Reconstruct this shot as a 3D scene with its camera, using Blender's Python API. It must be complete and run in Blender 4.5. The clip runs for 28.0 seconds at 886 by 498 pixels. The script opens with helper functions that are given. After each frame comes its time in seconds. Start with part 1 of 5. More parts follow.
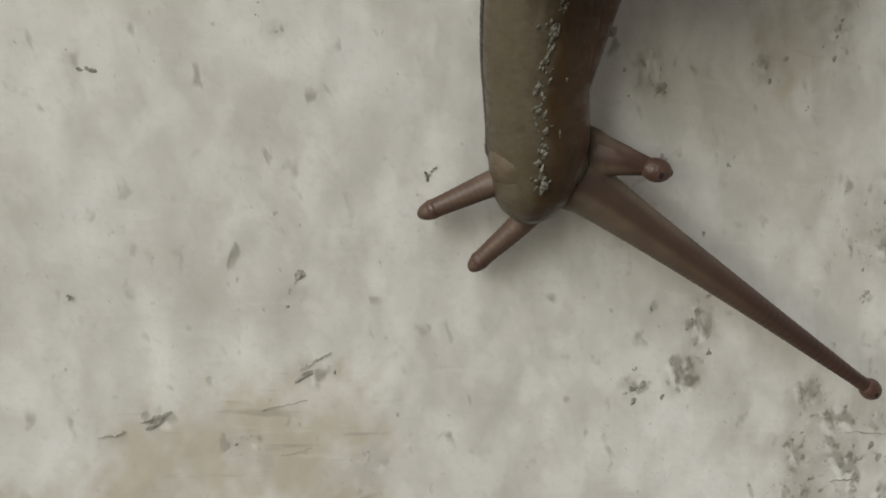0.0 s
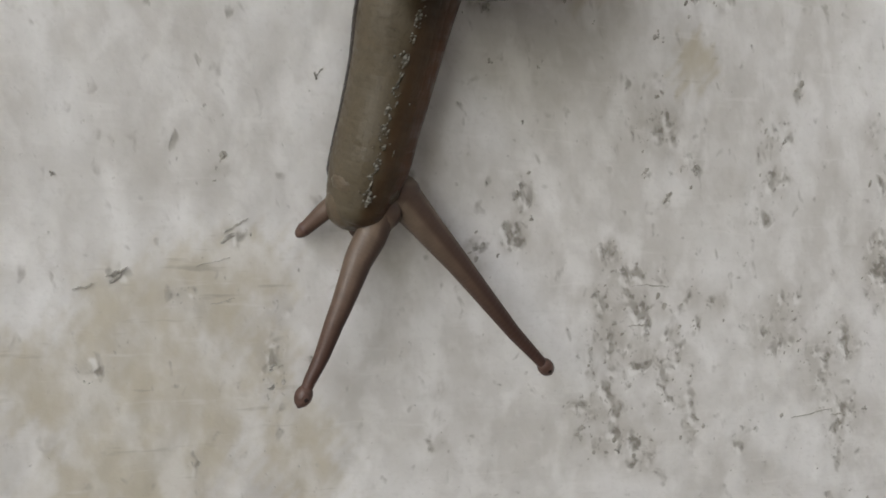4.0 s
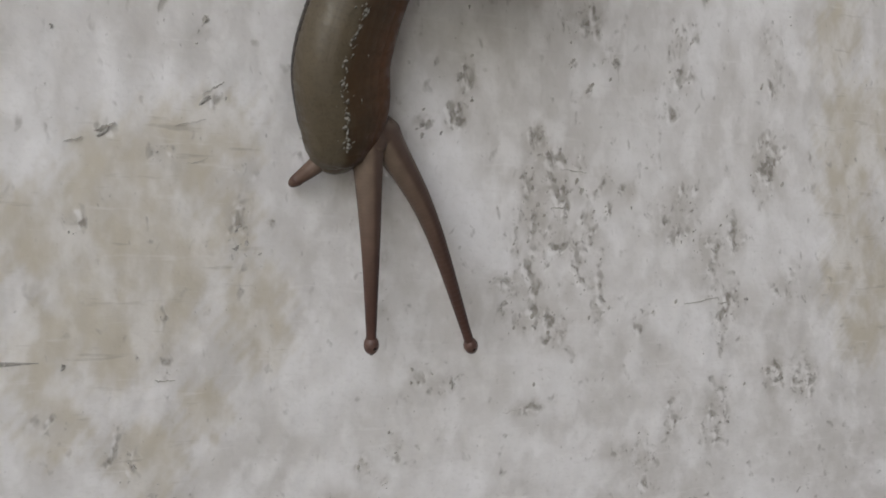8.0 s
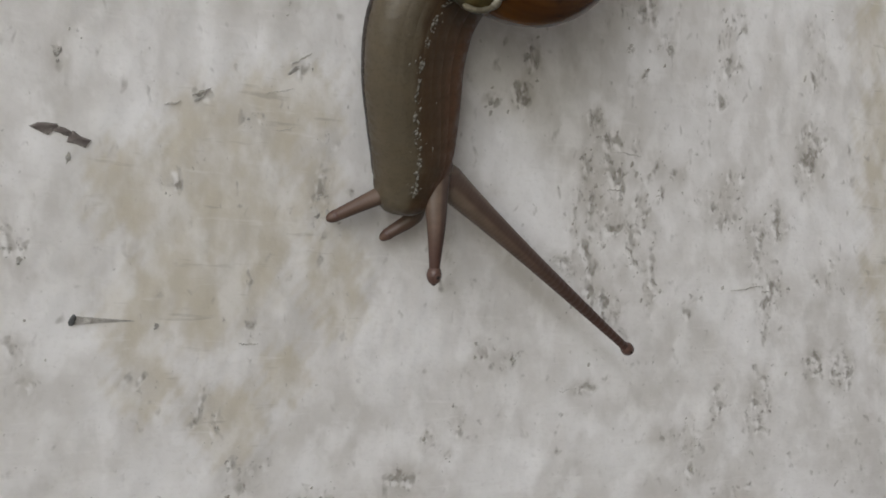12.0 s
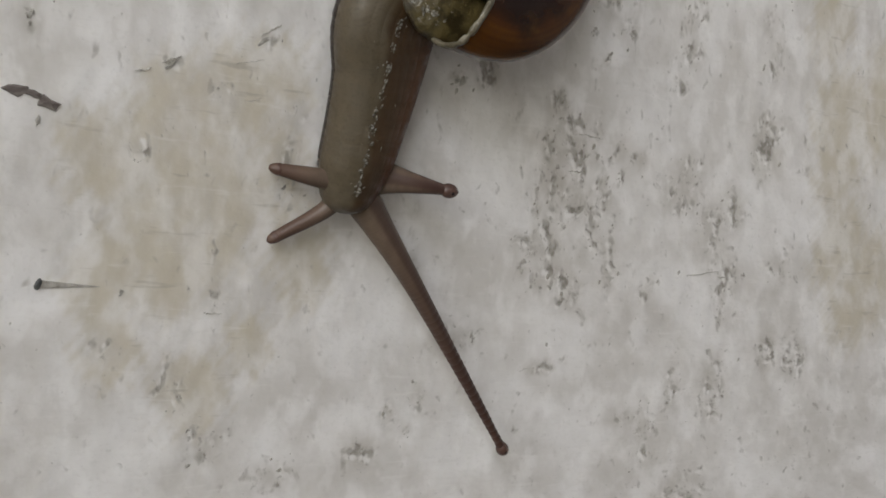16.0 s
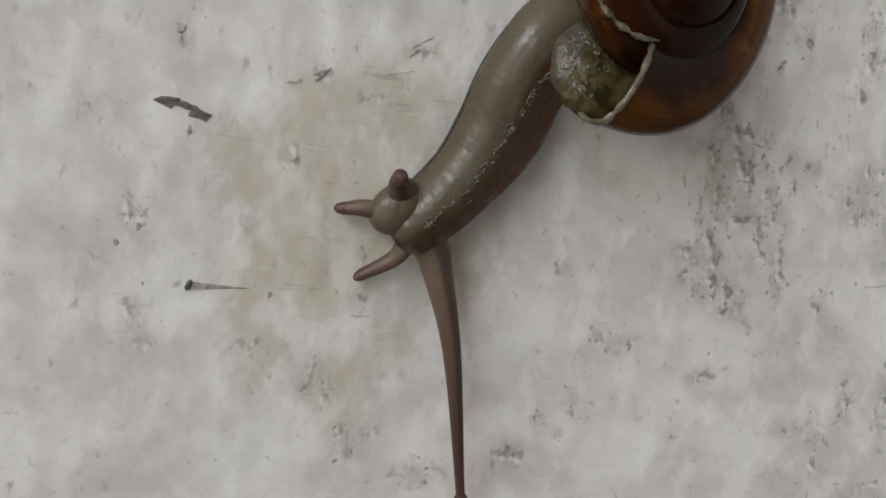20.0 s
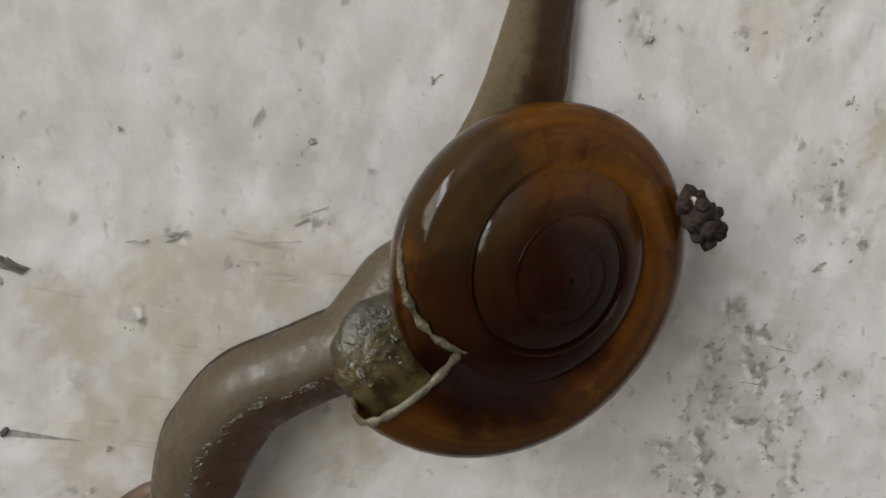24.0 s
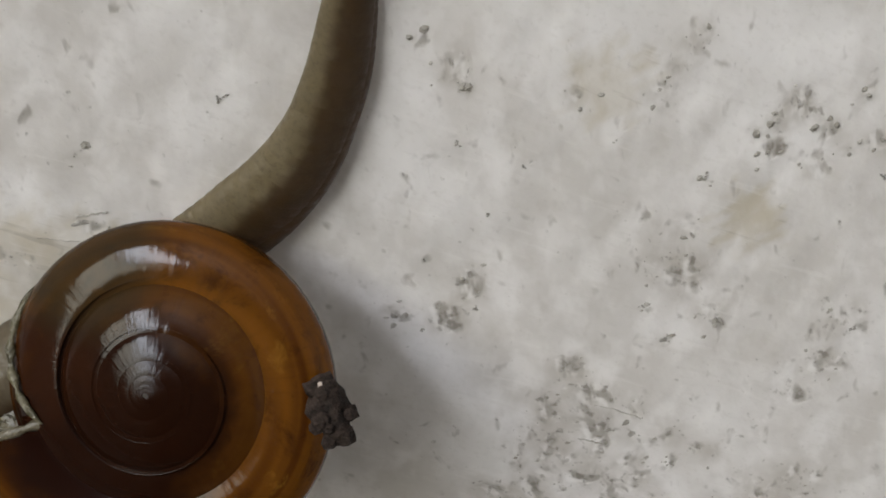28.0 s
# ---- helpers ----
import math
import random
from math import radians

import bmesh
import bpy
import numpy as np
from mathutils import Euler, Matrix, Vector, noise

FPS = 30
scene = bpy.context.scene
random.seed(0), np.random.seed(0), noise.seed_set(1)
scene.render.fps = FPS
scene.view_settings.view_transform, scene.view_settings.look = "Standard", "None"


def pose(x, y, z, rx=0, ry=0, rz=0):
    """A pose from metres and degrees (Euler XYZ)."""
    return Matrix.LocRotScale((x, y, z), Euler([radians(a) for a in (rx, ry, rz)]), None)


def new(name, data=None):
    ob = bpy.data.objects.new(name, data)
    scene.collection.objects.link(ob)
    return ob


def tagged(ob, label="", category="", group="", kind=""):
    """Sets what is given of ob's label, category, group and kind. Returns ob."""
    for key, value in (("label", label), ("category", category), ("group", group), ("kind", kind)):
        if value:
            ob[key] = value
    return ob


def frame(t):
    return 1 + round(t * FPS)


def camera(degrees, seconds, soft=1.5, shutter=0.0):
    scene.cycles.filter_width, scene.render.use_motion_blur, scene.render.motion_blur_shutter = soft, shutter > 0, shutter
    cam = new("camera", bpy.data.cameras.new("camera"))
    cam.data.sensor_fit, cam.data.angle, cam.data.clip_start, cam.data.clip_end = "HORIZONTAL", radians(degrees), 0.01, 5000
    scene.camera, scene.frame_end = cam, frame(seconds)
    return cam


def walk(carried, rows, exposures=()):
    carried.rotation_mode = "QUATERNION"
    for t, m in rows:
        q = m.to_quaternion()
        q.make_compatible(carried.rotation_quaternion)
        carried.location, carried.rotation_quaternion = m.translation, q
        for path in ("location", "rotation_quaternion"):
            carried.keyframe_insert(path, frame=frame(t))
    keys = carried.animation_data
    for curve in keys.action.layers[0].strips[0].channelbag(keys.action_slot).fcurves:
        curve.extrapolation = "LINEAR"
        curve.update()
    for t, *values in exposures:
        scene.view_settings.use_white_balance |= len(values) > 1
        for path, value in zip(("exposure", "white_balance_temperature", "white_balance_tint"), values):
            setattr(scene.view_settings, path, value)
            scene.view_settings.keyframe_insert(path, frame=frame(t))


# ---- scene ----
# Everything near the snail is given in millimetres on the wall: u to the right, v upwards, h out of the plaster.
MM = 0.001
WALL = pose(0, 0, 1.3, 90, 0, 0)


def spot(u, v, h, rx=0, ry=0, rz=0):
    """A pose on the wall from millimetres and degrees."""
    return WALL @ pose(u * MM, v * MM, h * MM, rx, ry, rz)


# ---- camera ----
cam = camera(34.0, 28.0, soft=1.7)
PATH = [
    (0, spot(-9.18, 26.54, 61.24, -27.22, -22.76, -5.43)),
    (0.5, spot(-5.27, 24.48, 62.93, -23.94, -19.84, -9.07)),
    (1, spot(-7.91, 24.82, 64.02, -26.79, -25.85, -5.27)),
    (1.5, spot(-13.20, 26.28, 70.03, -28.97, -29.65, -3.56)),
    (2, spot(-16.66, 27.79, 75.10, -25.97, -29.34, -4.80)),
    (2.5, spot(-18.13, 29.33, 77.72, -26.12, -31.26, -3.98)),
    (3, spot(-21.53, 30.08, 79.29, -25.04, -31.67, -4.46)),
    (3.5, spot(-23.75, 28.50, 81.11, -24.92, -32.00, -5.13)),
    (5.5, spot(-27.49, 33.77, 80.83, -31.40, -30.85, -2.86)),
    (6, spot(-29.67, 32.54, 83.67, -31.12, -32.47, -2.19)),
    (6.5, spot(-33.93, 30.37, 85.42, -31.67, -33.36, -2.01)),
    (7, spot(-35.45, 29.37, 85.21, -31.53, -35.48, -0.86)),
    (7.5, spot(-38.94, 27.98, 84.51, -30.94, -36.07, -0.95)),
    (8, spot(-39.17, 27.29, 84.00, -30.22, -37.84, -0.00)),
    (8.5, spot(-41.35, 25.84, 83.17, -29.08, -37.84, -0.36)),
    (9, spot(-43.81, 24.86, 82.53, -27.55, -37.94, -0.44)),
    (9.5, spot(-45.33, 22.09, 81.81, -27.41, -38.18, -0.55)),
    (10, spot(-47.14, 21.36, 81.17, -26.00, -37.90, -0.90)),
    (10.5, spot(-46.56, 21.20, 83.35, -27.71, -38.82, 0.09)),
    (11, spot(-45.73, 25.66, 85.37, -27.54, -40.85, 1.89)),
    (11.5, spot(-46.73, 24.60, 86.32, -28.42, -39.87, 1.19)),
    (12, spot(-48.35, 24.02, 86.44, -28.10, -37.92, -0.11)),
    (12.5, spot(-48.51, 23.76, 86.28, -27.67, -38.11, -0.02)),
    (14.5, spot(-50.15, 23.54, 87.00, -29.83, -38.25, 1.60)),
    (15, spot(-50.48, 23.20, 86.78, -29.40, -38.56, 1.65)),
    (15.5, spot(-50.60, 23.05, 86.49, -29.23, -39.10, 2.06)),
    (16, spot(-50.37, 23.07, 87.34, -29.79, -39.06, 2.37)),
    (16.5, spot(-50.83, 23.01, 88.26, -29.43, -38.94, 2.10)),
    (17, spot(-51.65, 22.73, 89.05, -29.93, -38.39, 1.72)),
    (17.5, spot(-52.77, 21.79, 90.39, -30.36, -37.43, 1.03)),
    (18, spot(-53.69, 20.58, 89.35, -29.71, -37.38, 0.44)),
    (18.5, spot(-52.16, 21.21, 91.01, -31.50, -36.22, 0.71)),
    (19, spot(-49.68, 23.68, 89.18, -31.04, -34.80, 0.82)),
    (19.5, spot(-47.72, 26.00, 88.43, -30.34, -31.68, -0.43)),
    (20, spot(-43.86, 27.21, 89.20, -29.98, -30.04, -0.55)),
    (20.5, spot(-37.30, 30.95, 87.22, -29.56, -29.50, 0.74)),
    (21, spot(-34.19, 32.92, 83.64, -30.17, -28.52, 1.37)),
    (21.5, spot(-29.77, 32.75, 82.30, -30.17, -27.10, 1.57)),
    (22, spot(-25.69, 36.14, 78.84, -31.21, -26.25, 2.97)),
    (22.5, spot(-22.75, 36.15, 77.58, -32.93, -24.05, 3.21)),
    (24.5, spot(-2.91, 41.03, 69.27, -40.74, -12.29, 3.78)),
    (25, spot(0.65, 42.81, 69.26, -42.52, -10.28, 4.21)),
    (25.5, spot(3.43, 44.79, 69.63, -45.16, -7.49, 3.61)),
    (26, spot(6.10, 44.66, 67.95, -45.61, -6.33, 3.95)),
    (26.5, spot(8.04, 43.53, 65.72, -45.41, -4.94, 3.73)),
    (27, spot(9.63, 42.20, 63.26, -44.83, -3.10, 3.12)),
    (27.5, spot(12.05, 42.42, 61.96, -43.81, -3.39, 4.49)),
    (28, spot(13.14, 43.95, 62.92, -44.25, -5.40, 6.81)),
]
walk(cam, PATH, exposures=[(0, 0.0, 6700, 10), (1, 0.0, 6680, 12.5), (3, 0.02, 6480, 13.5), (6, -0.06, 6190, 17), (10, -0.05, 6210, 17), (11, -0.04, 6350, 15.5), (12, -0.02, 6260, 15.5), (17, -0.04, 6360, 15.5), (20, -0.03, 6280, 15.5), (22, 0.08, 6250, 15), (25, 0.03, 6520, 15.5), (28, 0.08, 6400, 15)])

# ---- light: an overcast sky behind the window opening on the left ----
world = bpy.data.worlds.new("sky")
world.use_nodes = True
scene.world = world
sky = world.node_tree.nodes.new("ShaderNodeTexSky")
sky.sky_type = "NISHITA"
sky.sun_disc = False
sky.sun_elevation, sky.sun_rotation = radians(50), radians(120)
background = world.node_tree.nodes["Background"]
background.inputs["Strength"].default_value = 0.1
world.node_tree.links.new(sky.outputs[0], background.inputs[0])

ROOM = dict(left=-0.9, right=1.7, back=-2.3, top=3.15)
OPEN = dict(y0=-1.35, y1=-0.22, z0=1.8, z1=2.9)


def window_light(name, y0, y1, z0, z1, watts, colour):
    lamp = bpy.data.lights.new(name, "AREA")
    lamp.shape, lamp.size, lamp.size_y = "RECTANGLE", y1 - y0, z1 - z0
    lamp.energy, lamp.color = watts, colour
    ob = new(name, lamp)
    ob.matrix_world = Matrix.Translation((ROOM["left"] - 0.06, (y0 + y1) / 2, (z0 + z1) / 2)) @ pose(0, 0, 0, 90, 0, -90)
    return ob


window_light("window_daylight_upper", OPEN["y0"], OPEN["y1"], 2.37, OPEN["z1"], 50, (0.88, 0.95, 1.0))
window_light("window_daylight_lower", OPEN["y0"], OPEN["y1"], OPEN["z0"], 2.33, 18, (0.97, 0.98, 0.80))


# ---- materials ----
class Shader:
    """A principled material that is put together node by node."""

    def __init__(self, name, roughness=0.6, specular=0.4):
        self.mat = bpy.data.materials.new(name)
        self.mat.use_nodes = True
        self.nodes, self.links = self.mat.node_tree.nodes, self.mat.node_tree.links
        self.bsdf = self.nodes["Principled BSDF"]
        self.bsdf.inputs["Roughness"].default_value = roughness
        self.bsdf.inputs["Specular IOR Level"].default_value = specular
        self.coords = self.nodes.new("ShaderNodeTexCoord")

    def put(self, socket, value):
        if isinstance(value, bpy.types.NodeSocket):
            self.links.new(value, socket)
        elif isinstance(value, tuple) and len(value) == 3 and socket.type == "RGBA":
            socket.default_value = (*value, 1)
        else:
            socket.default_value = value

    def place(self, scale=(1000, 1000, 1000), shift=(0, 0, 0), space="Object", turn=0.0):
        n = self.nodes.new("ShaderNodeMapping")
        self.links.new(self.coords.outputs[space], n.inputs[0])
        n.inputs["Scale"].default_value, n.inputs["Location"].default_value = scale, shift
        if turn:
            m = self.nodes.new("ShaderNodeMapping")
            self.links.new(self.coords.outputs[space], m.inputs[0])
            self.links.new(m.outputs[0], n.inputs[0])
            m.inputs["Rotation"].default_value = (0, 0, radians(turn))
        return n.outputs[0]

    def brushed(self):
        """Millimetres along and across the strokes of the limewash brush, which fan out a little along the wall."""
        p = self.place()
        u, v = self.axis(p, 0), self.axis(p, 1)
        lean = self.maths("SUBTRACT", 0.1, self.maths("MULTIPLY", u, 0.0045))
        plumb = self.maths("SUBTRACT", u, self.maths("MULTIPLY", lean, self.maths("ADD", v, 30.0)))
        n = self.nodes.new("ShaderNodeCombineXYZ")
        self.put(n.inputs[0], self.maths("MULTIPLY", plumb, 0.8))
        self.put(n.inputs[1], self.maths("ADD", self.maths("MULTIPLY", u, 0.33), self.maths("MULTIPLY", v, 0.9)))
        return n.outputs[0]

    def stretched(self, vector, scale, shift=(0, 0, 0)):
        n = self.nodes.new("ShaderNodeMapping")
        self.links.new(vector, n.inputs[0])
        n.inputs["Scale"].default_value, n.inputs["Location"].default_value = scale, shift
        return n.outputs[0]

    def noise(self, vector, scale, detail=4, rough=0.55, distort=0.0):
        n = self.nodes.new("ShaderNodeTexNoise")
        self.links.new(vector, n.inputs["Vector"])
        n.inputs["Scale"].default_value, n.inputs["Detail"].default_value = scale, detail
        n.inputs["Roughness"].default_value, n.inputs["Distortion"].default_value = rough, distort
        return n.outputs["Fac"]

    def ramp(self, value, low, high, to_low=0.0, to_high=1.0):
        n = self.nodes.new("ShaderNodeMapRange")
        n.interpolation_type = "SMOOTHSTEP"
        self.links.new(value, n.inputs["Value"])
        for key, v in (("From Min", low), ("From Max", high), ("To Min", to_low), ("To Max", to_high)):
            n.inputs[key].default_value = v
        return n.outputs[0]

    def maths(self, op, a, b=0.0):
        n = self.nodes.new("ShaderNodeMath")
        n.operation = op
        self.put(n.inputs[0], a)
        self.put(n.inputs[1], b)
        return n.outputs[0]

    def blend(self, fac, a, b, kind="MIX"):
        n = self.nodes.new("ShaderNodeMix")
        n.data_type, n.blend_type = "RGBA", kind
        self.put(n.inputs["Factor"], fac)
        self.put(n.inputs[6], a)
        self.put(n.inputs[7], b)
        return n.outputs[2]

    def attribute(self, name):
        n = self.nodes.new("ShaderNodeAttribute")
        n.attribute_name = name
        return n.outputs["Fac"]

    def distance(self, vector, centre, stretch=(1, 1, 1)):
        n = self.nodes.new("ShaderNodeVectorMath")
        n.operation = "SUBTRACT"
        self.links.new(vector, n.inputs[0])
        n.inputs[1].default_value = centre
        m = self.nodes.new("ShaderNodeVectorMath")
        m.operation = "MULTIPLY"
        self.links.new(n.outputs[0], m.inputs[0])
        m.inputs[1].default_value = stretch
        k = self.nodes.new("ShaderNodeVectorMath")
        k.operation = "LENGTH"
        self.links.new(m.outputs[0], k.inputs[0])
        return k.outputs["Value"]

    def axis(self, vector, which):
        n = self.nodes.new("ShaderNodeSeparateXYZ")
        self.links.new(vector, n.inputs[0])
        return n.outputs[which]

    def colour(self, value):
        self.put(self.bsdf.inputs["Base Color"], value)

    def rough(self, value):
        self.put(self.bsdf.inputs["Roughness"], value)

    def bump(self, height, depth_mm, strength=1.0):
        n = self.nodes.new("ShaderNodeBump")
        n.inputs["Distance"].default_value, n.inputs["Strength"].default_value = depth_mm * MM, strength
        self.links.new(height, n.inputs["Height"])
        self.links.new(n.outputs[0], self.bsdf.inputs["Normal"])


def plaster_material():
    """Old limewash, brushed in dabs; where it is worn, grey pits open up and run together."""
    s = Shader("old_whitewash", 0.85, 0.25)
    at = s.place()
    hand = s.brushed()
    dabs = s.stretched(hand, (1.0, 0.55, 1.0))
    wear, yellow = s.attribute("worn"), s.attribute("yellowed")
    cloud = s.noise(hand, 0.16, 4, 0.55)
    base = s.blend(s.ramp(cloud, 0.3, 0.7), (0.628, 0.592, 0.555), (0.715, 0.680, 0.650))
    # dabs of the brush: white ones, and thin places between them
    daub = s.noise(dabs, 0.36, 3, 0.5, 0.2)
    patch = s.noise(s.stretched(hand, (0.85, 0.5, 1.0), (31, 17, 0)), 0.75, 3, 0.5)
    base = s.blend(s.ramp(daub, 0.48, 0.66, 0.0, 0.55), base, (0.88, 0.848, 0.828))
    base = s.blend(s.ramp(daub, 0.44, 0.28, 0.0, 0.40), base, (0.575, 0.540, 0.498))
    base = s.blend(s.ramp(patch, 0.50, 0.68, 0.0, 0.32), base, (0.86, 0.828, 0.805))
    base = s.blend(s.ramp(patch, 0.44, 0.30, 0.0, 0.36), base, (0.560, 0.522, 0.478))
    # broad places where the wash is thick and white
    thick = s.noise(s.stretched(hand, (1.0, 0.8, 1.0), (57, 3, 0)), 0.11, 3, 0.5)
    base = s.blend(s.ramp(thick, 0.47, 0.66, 0.0, 0.55), base, (0.90, 0.872, 0.858))
    # fine grain of the lime
    grain = s.noise(hand, 2.2, 3, 0.55)
    base = s.blend(s.ramp(grain, 0.50, 0.74, 0.0, 0.20), base, (0.55, 0.512, 0.468))
    # yellowed patches, uneven where the dabs lie thick
    spread = s.maths("MULTIPLY", yellow, s.ramp(s.maths("ADD", daub, s.maths("MULTIPLY", patch, 0.6)), 0.98, 0.62, 0.45, 1.0))
    base = s.blend(s.maths("MULTIPLY", spread, 0.74), base, (0.535, 0.470, 0.352))
    # worn zones: a soft grey film, and pits that grow and join as the wear deepens
    broad = s.ramp(s.noise(hand, 0.07, 3), 0.44, 0.70, 0.0, 0.15)
    deep = s.maths("MAXIMUM", wear, broad)
    film = s.maths("MULTIPLY", s.maths("MULTIPLY", deep, 1.15), s.ramp(s.noise(dabs, 0.62, 3, 0.5), 0.36, 0.60, 0.15, 0.80))
    base = s.blend(film, base, (0.475, 0.440, 0.394))
    large = s.noise(s.stretched(hand, (1.0, 0.62, 1.0), (13, 5, 0)), 0.95, 2, 0.5, 0.35)
    small = s.noise(s.stretched(hand, (1.0, 0.70, 1.0), (3, 29, 0)), 2.0, 2, 0.5, 0.2)
    pits = s.ramp(s.maths("ADD", large, s.maths("MULTIPLY", deep, 0.24)), 0.635, 0.835)
    grit = s.ramp(s.maths("ADD", small, s.maths("MULTIPLY", deep, 0.20)), 0.69, 0.83)
    pits = s.maths("MAXIMUM", pits, s.maths("MULTIPLY", grit, 0.7))
    base = s.blend(s.maths("MULTIPLY", pits, 0.70), base, (0.310, 0.278, 0.240))
    core = s.ramp(s.maths("ADD", s.maths("MULTIPLY", s.maths("ADD", large, small), 0.5), s.maths("MULTIPLY", wear, 0.17)), 0.665, 0.755)
    base = s.blend(s.maths("MULTIPLY", core, 0.62), base, (0.20, 0.175, 0.148))
    # pale lower edges of the pits: light caught by their relief, painted into the colour
    lit_edge = s.ramp(s.maths("ADD", s.noise(s.stretched(hand, (1.0, 0.62, 1.0), (13.3, 5.3, 0)), 0.95, 2, 0.5, 0.35), s.maths("MULTIPLY", deep, 0.24)), 0.635, 0.835)
    lit_edge = s.maths("MULTIPLY", s.maths("SUBTRACT", lit_edge, pits), s.ramp(wear, 0.1, 0.5))
    base = s.blend(s.maths("MULTIPLY", s.maths("MAXIMUM", lit_edge, 0.0), 0.65), base, (0.88, 0.850, 0.830))
    # faint lines of the brush across the wall
    across = s.noise(s.stretched(hand, (0.22, 1.3, 1.0), (5, 1, 0)), 0.9, 3, 0.55)
    base = s.blend(s.ramp(across, 0.60, 0.72, 0.0, 0.26), base, (0.84, 0.805, 0.78))
    hair = s.maths("MULTIPLY", s.ramp(across, 0.40, 0.30), s.maths("ADD", 0.06, s.maths("MULTIPLY", spread, 0.55)))
    base = s.blend(hair, base, (0.38, 0.340, 0.28))
    s.colour(base)
    height = s.maths("ADD", s.maths("MULTIPLY", grain, 0.22), s.maths("MULTIPLY", daub, 0.45))
    height = s.maths("ADD", height, s.maths("MULTIPLY", patch, 0.30))
    height = s.maths("SUBTRACT", height, s.maths("MULTIPLY", pits, 0.40))
    s.bump(height, 0.13, 0.55)
    return s.mat


def plain_material(name, colour, other, scale, roughness, specular=0.4, depth=0.05, space="Object"):
    s = Shader(name, roughness, specular)
    at = s.place(space=space)
    n = s.noise(at, scale, 5)
    s.colour(s.blend(s.ramp(n, 0.35, 0.65), colour, other))
    s.rough(s.ramp(n, 0.3, 0.7, roughness * 0.85, min(1, roughness * 1.2)))
    s.bump(s.noise(at, scale * 4, 4), depth)
    return s.mat


def body_coords(s):
    """Coordinates that run on along the body from piece to piece."""
    n = s.nodes.new("ShaderNodeCombineXYZ")
    s.put(n.inputs[1], s.attribute("rest"))
    m = s.nodes.new("ShaderNodeVectorMath")
    m.operation = "ADD"
    s.links.new(s.place(), m.inputs[0])
    s.links.new(n.outputs[0], m.inputs[1])
    return m.outputs[0]


def skin_material(name, colour, other, roughness=0.34, relief=0.05):
    """Wet snail skin: fine grain, mottled pigment, patches of slime."""
    s = Shader(name, roughness, 0.5)
    at = body_coords(s)
    mottle = s.noise(at, 0.55, 4)
    fine = s.noise(at, 3.2, 4, 0.65)
    base = s.blend(s.ramp(mottle, 0.3, 0.7), colour, other)
    base = s.blend(s.ramp(fine, 0.45, 0.75, 0.0, 0.35), base, tuple(c * 0.55 for c in colour))
    s.colour(base)
    s.rough(s.ramp(s.noise(at, 0.9, 3), 0.35, 0.65, roughness * 0.6, roughness * 1.5))
    s.bump(s.noise(at, 1.6, 4, 0.7), relief * 4, 0.7)
    return s.mat


def shaded_side_skin(name, pale, brown, rust, shift, sign=1, roughness=0.46):
    """Skin that is grey-olive on the lit side of the ridge and brown on the other, rusty towards the sole; the unlit
    side's shade and glow are put into these browns; shift: where the piece lies across the body.
    """
    s = Shader(name, roughness, 0.45)
    at = body_coords(s)
    mottle = s.noise(at, 0.55, 4)
    fine = s.noise(at, 3.2, 3, 0.6)
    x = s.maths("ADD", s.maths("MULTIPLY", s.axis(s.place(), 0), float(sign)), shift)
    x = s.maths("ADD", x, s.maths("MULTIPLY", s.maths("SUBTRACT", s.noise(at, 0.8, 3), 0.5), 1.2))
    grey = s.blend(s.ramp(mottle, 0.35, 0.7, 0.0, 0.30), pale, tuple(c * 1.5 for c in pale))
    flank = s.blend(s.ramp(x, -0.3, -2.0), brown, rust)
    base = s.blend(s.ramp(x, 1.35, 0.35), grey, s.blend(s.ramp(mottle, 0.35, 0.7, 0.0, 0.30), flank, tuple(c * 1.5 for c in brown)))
    base = s.blend(s.ramp(fine, 0.45, 0.75, 0.0, 0.35), base, tuple(c * 0.6 for c in brown))
    s.colour(base)
    s.rough(s.ramp(s.noise(at, 0.9, 3), 0.35, 0.65, roughness * 0.75, roughness * 1.35))
    s.bump(s.noise(at, 1.6, 3, 0.6), 0.09, 0.6)
    return s.mat


def mantle_material():
    """Wet mantle, dark olive at the shell's mouth, paler where it runs out into the neck."""
    s = Shader("mantle_skin", 0.34, 0.5)
    at = s.place()
    blot = s.noise(at, 0.7, 4, 0.6)
    dark = s.blend(s.ramp(blot, 0.38, 0.64), (0.020, 0.014, 0.005), (0.072, 0.054, 0.020))
    out = s.maths("ADD", s.axis(at, 1), s.maths("MULTIPLY", s.maths("SUBTRACT", blot, 0.5), 3.5))
    s.colour(s.blend(s.ramp(out, -1.6, -3.7), dark, (0.046, 0.037, 0.023)))
    s.rough(s.ramp(out, -1.5, -4.0, 0.30, 0.5))
    s.bump(s.noise(at, 1.5, 4, 0.6), 0.25, 0.7)
    return s.mat


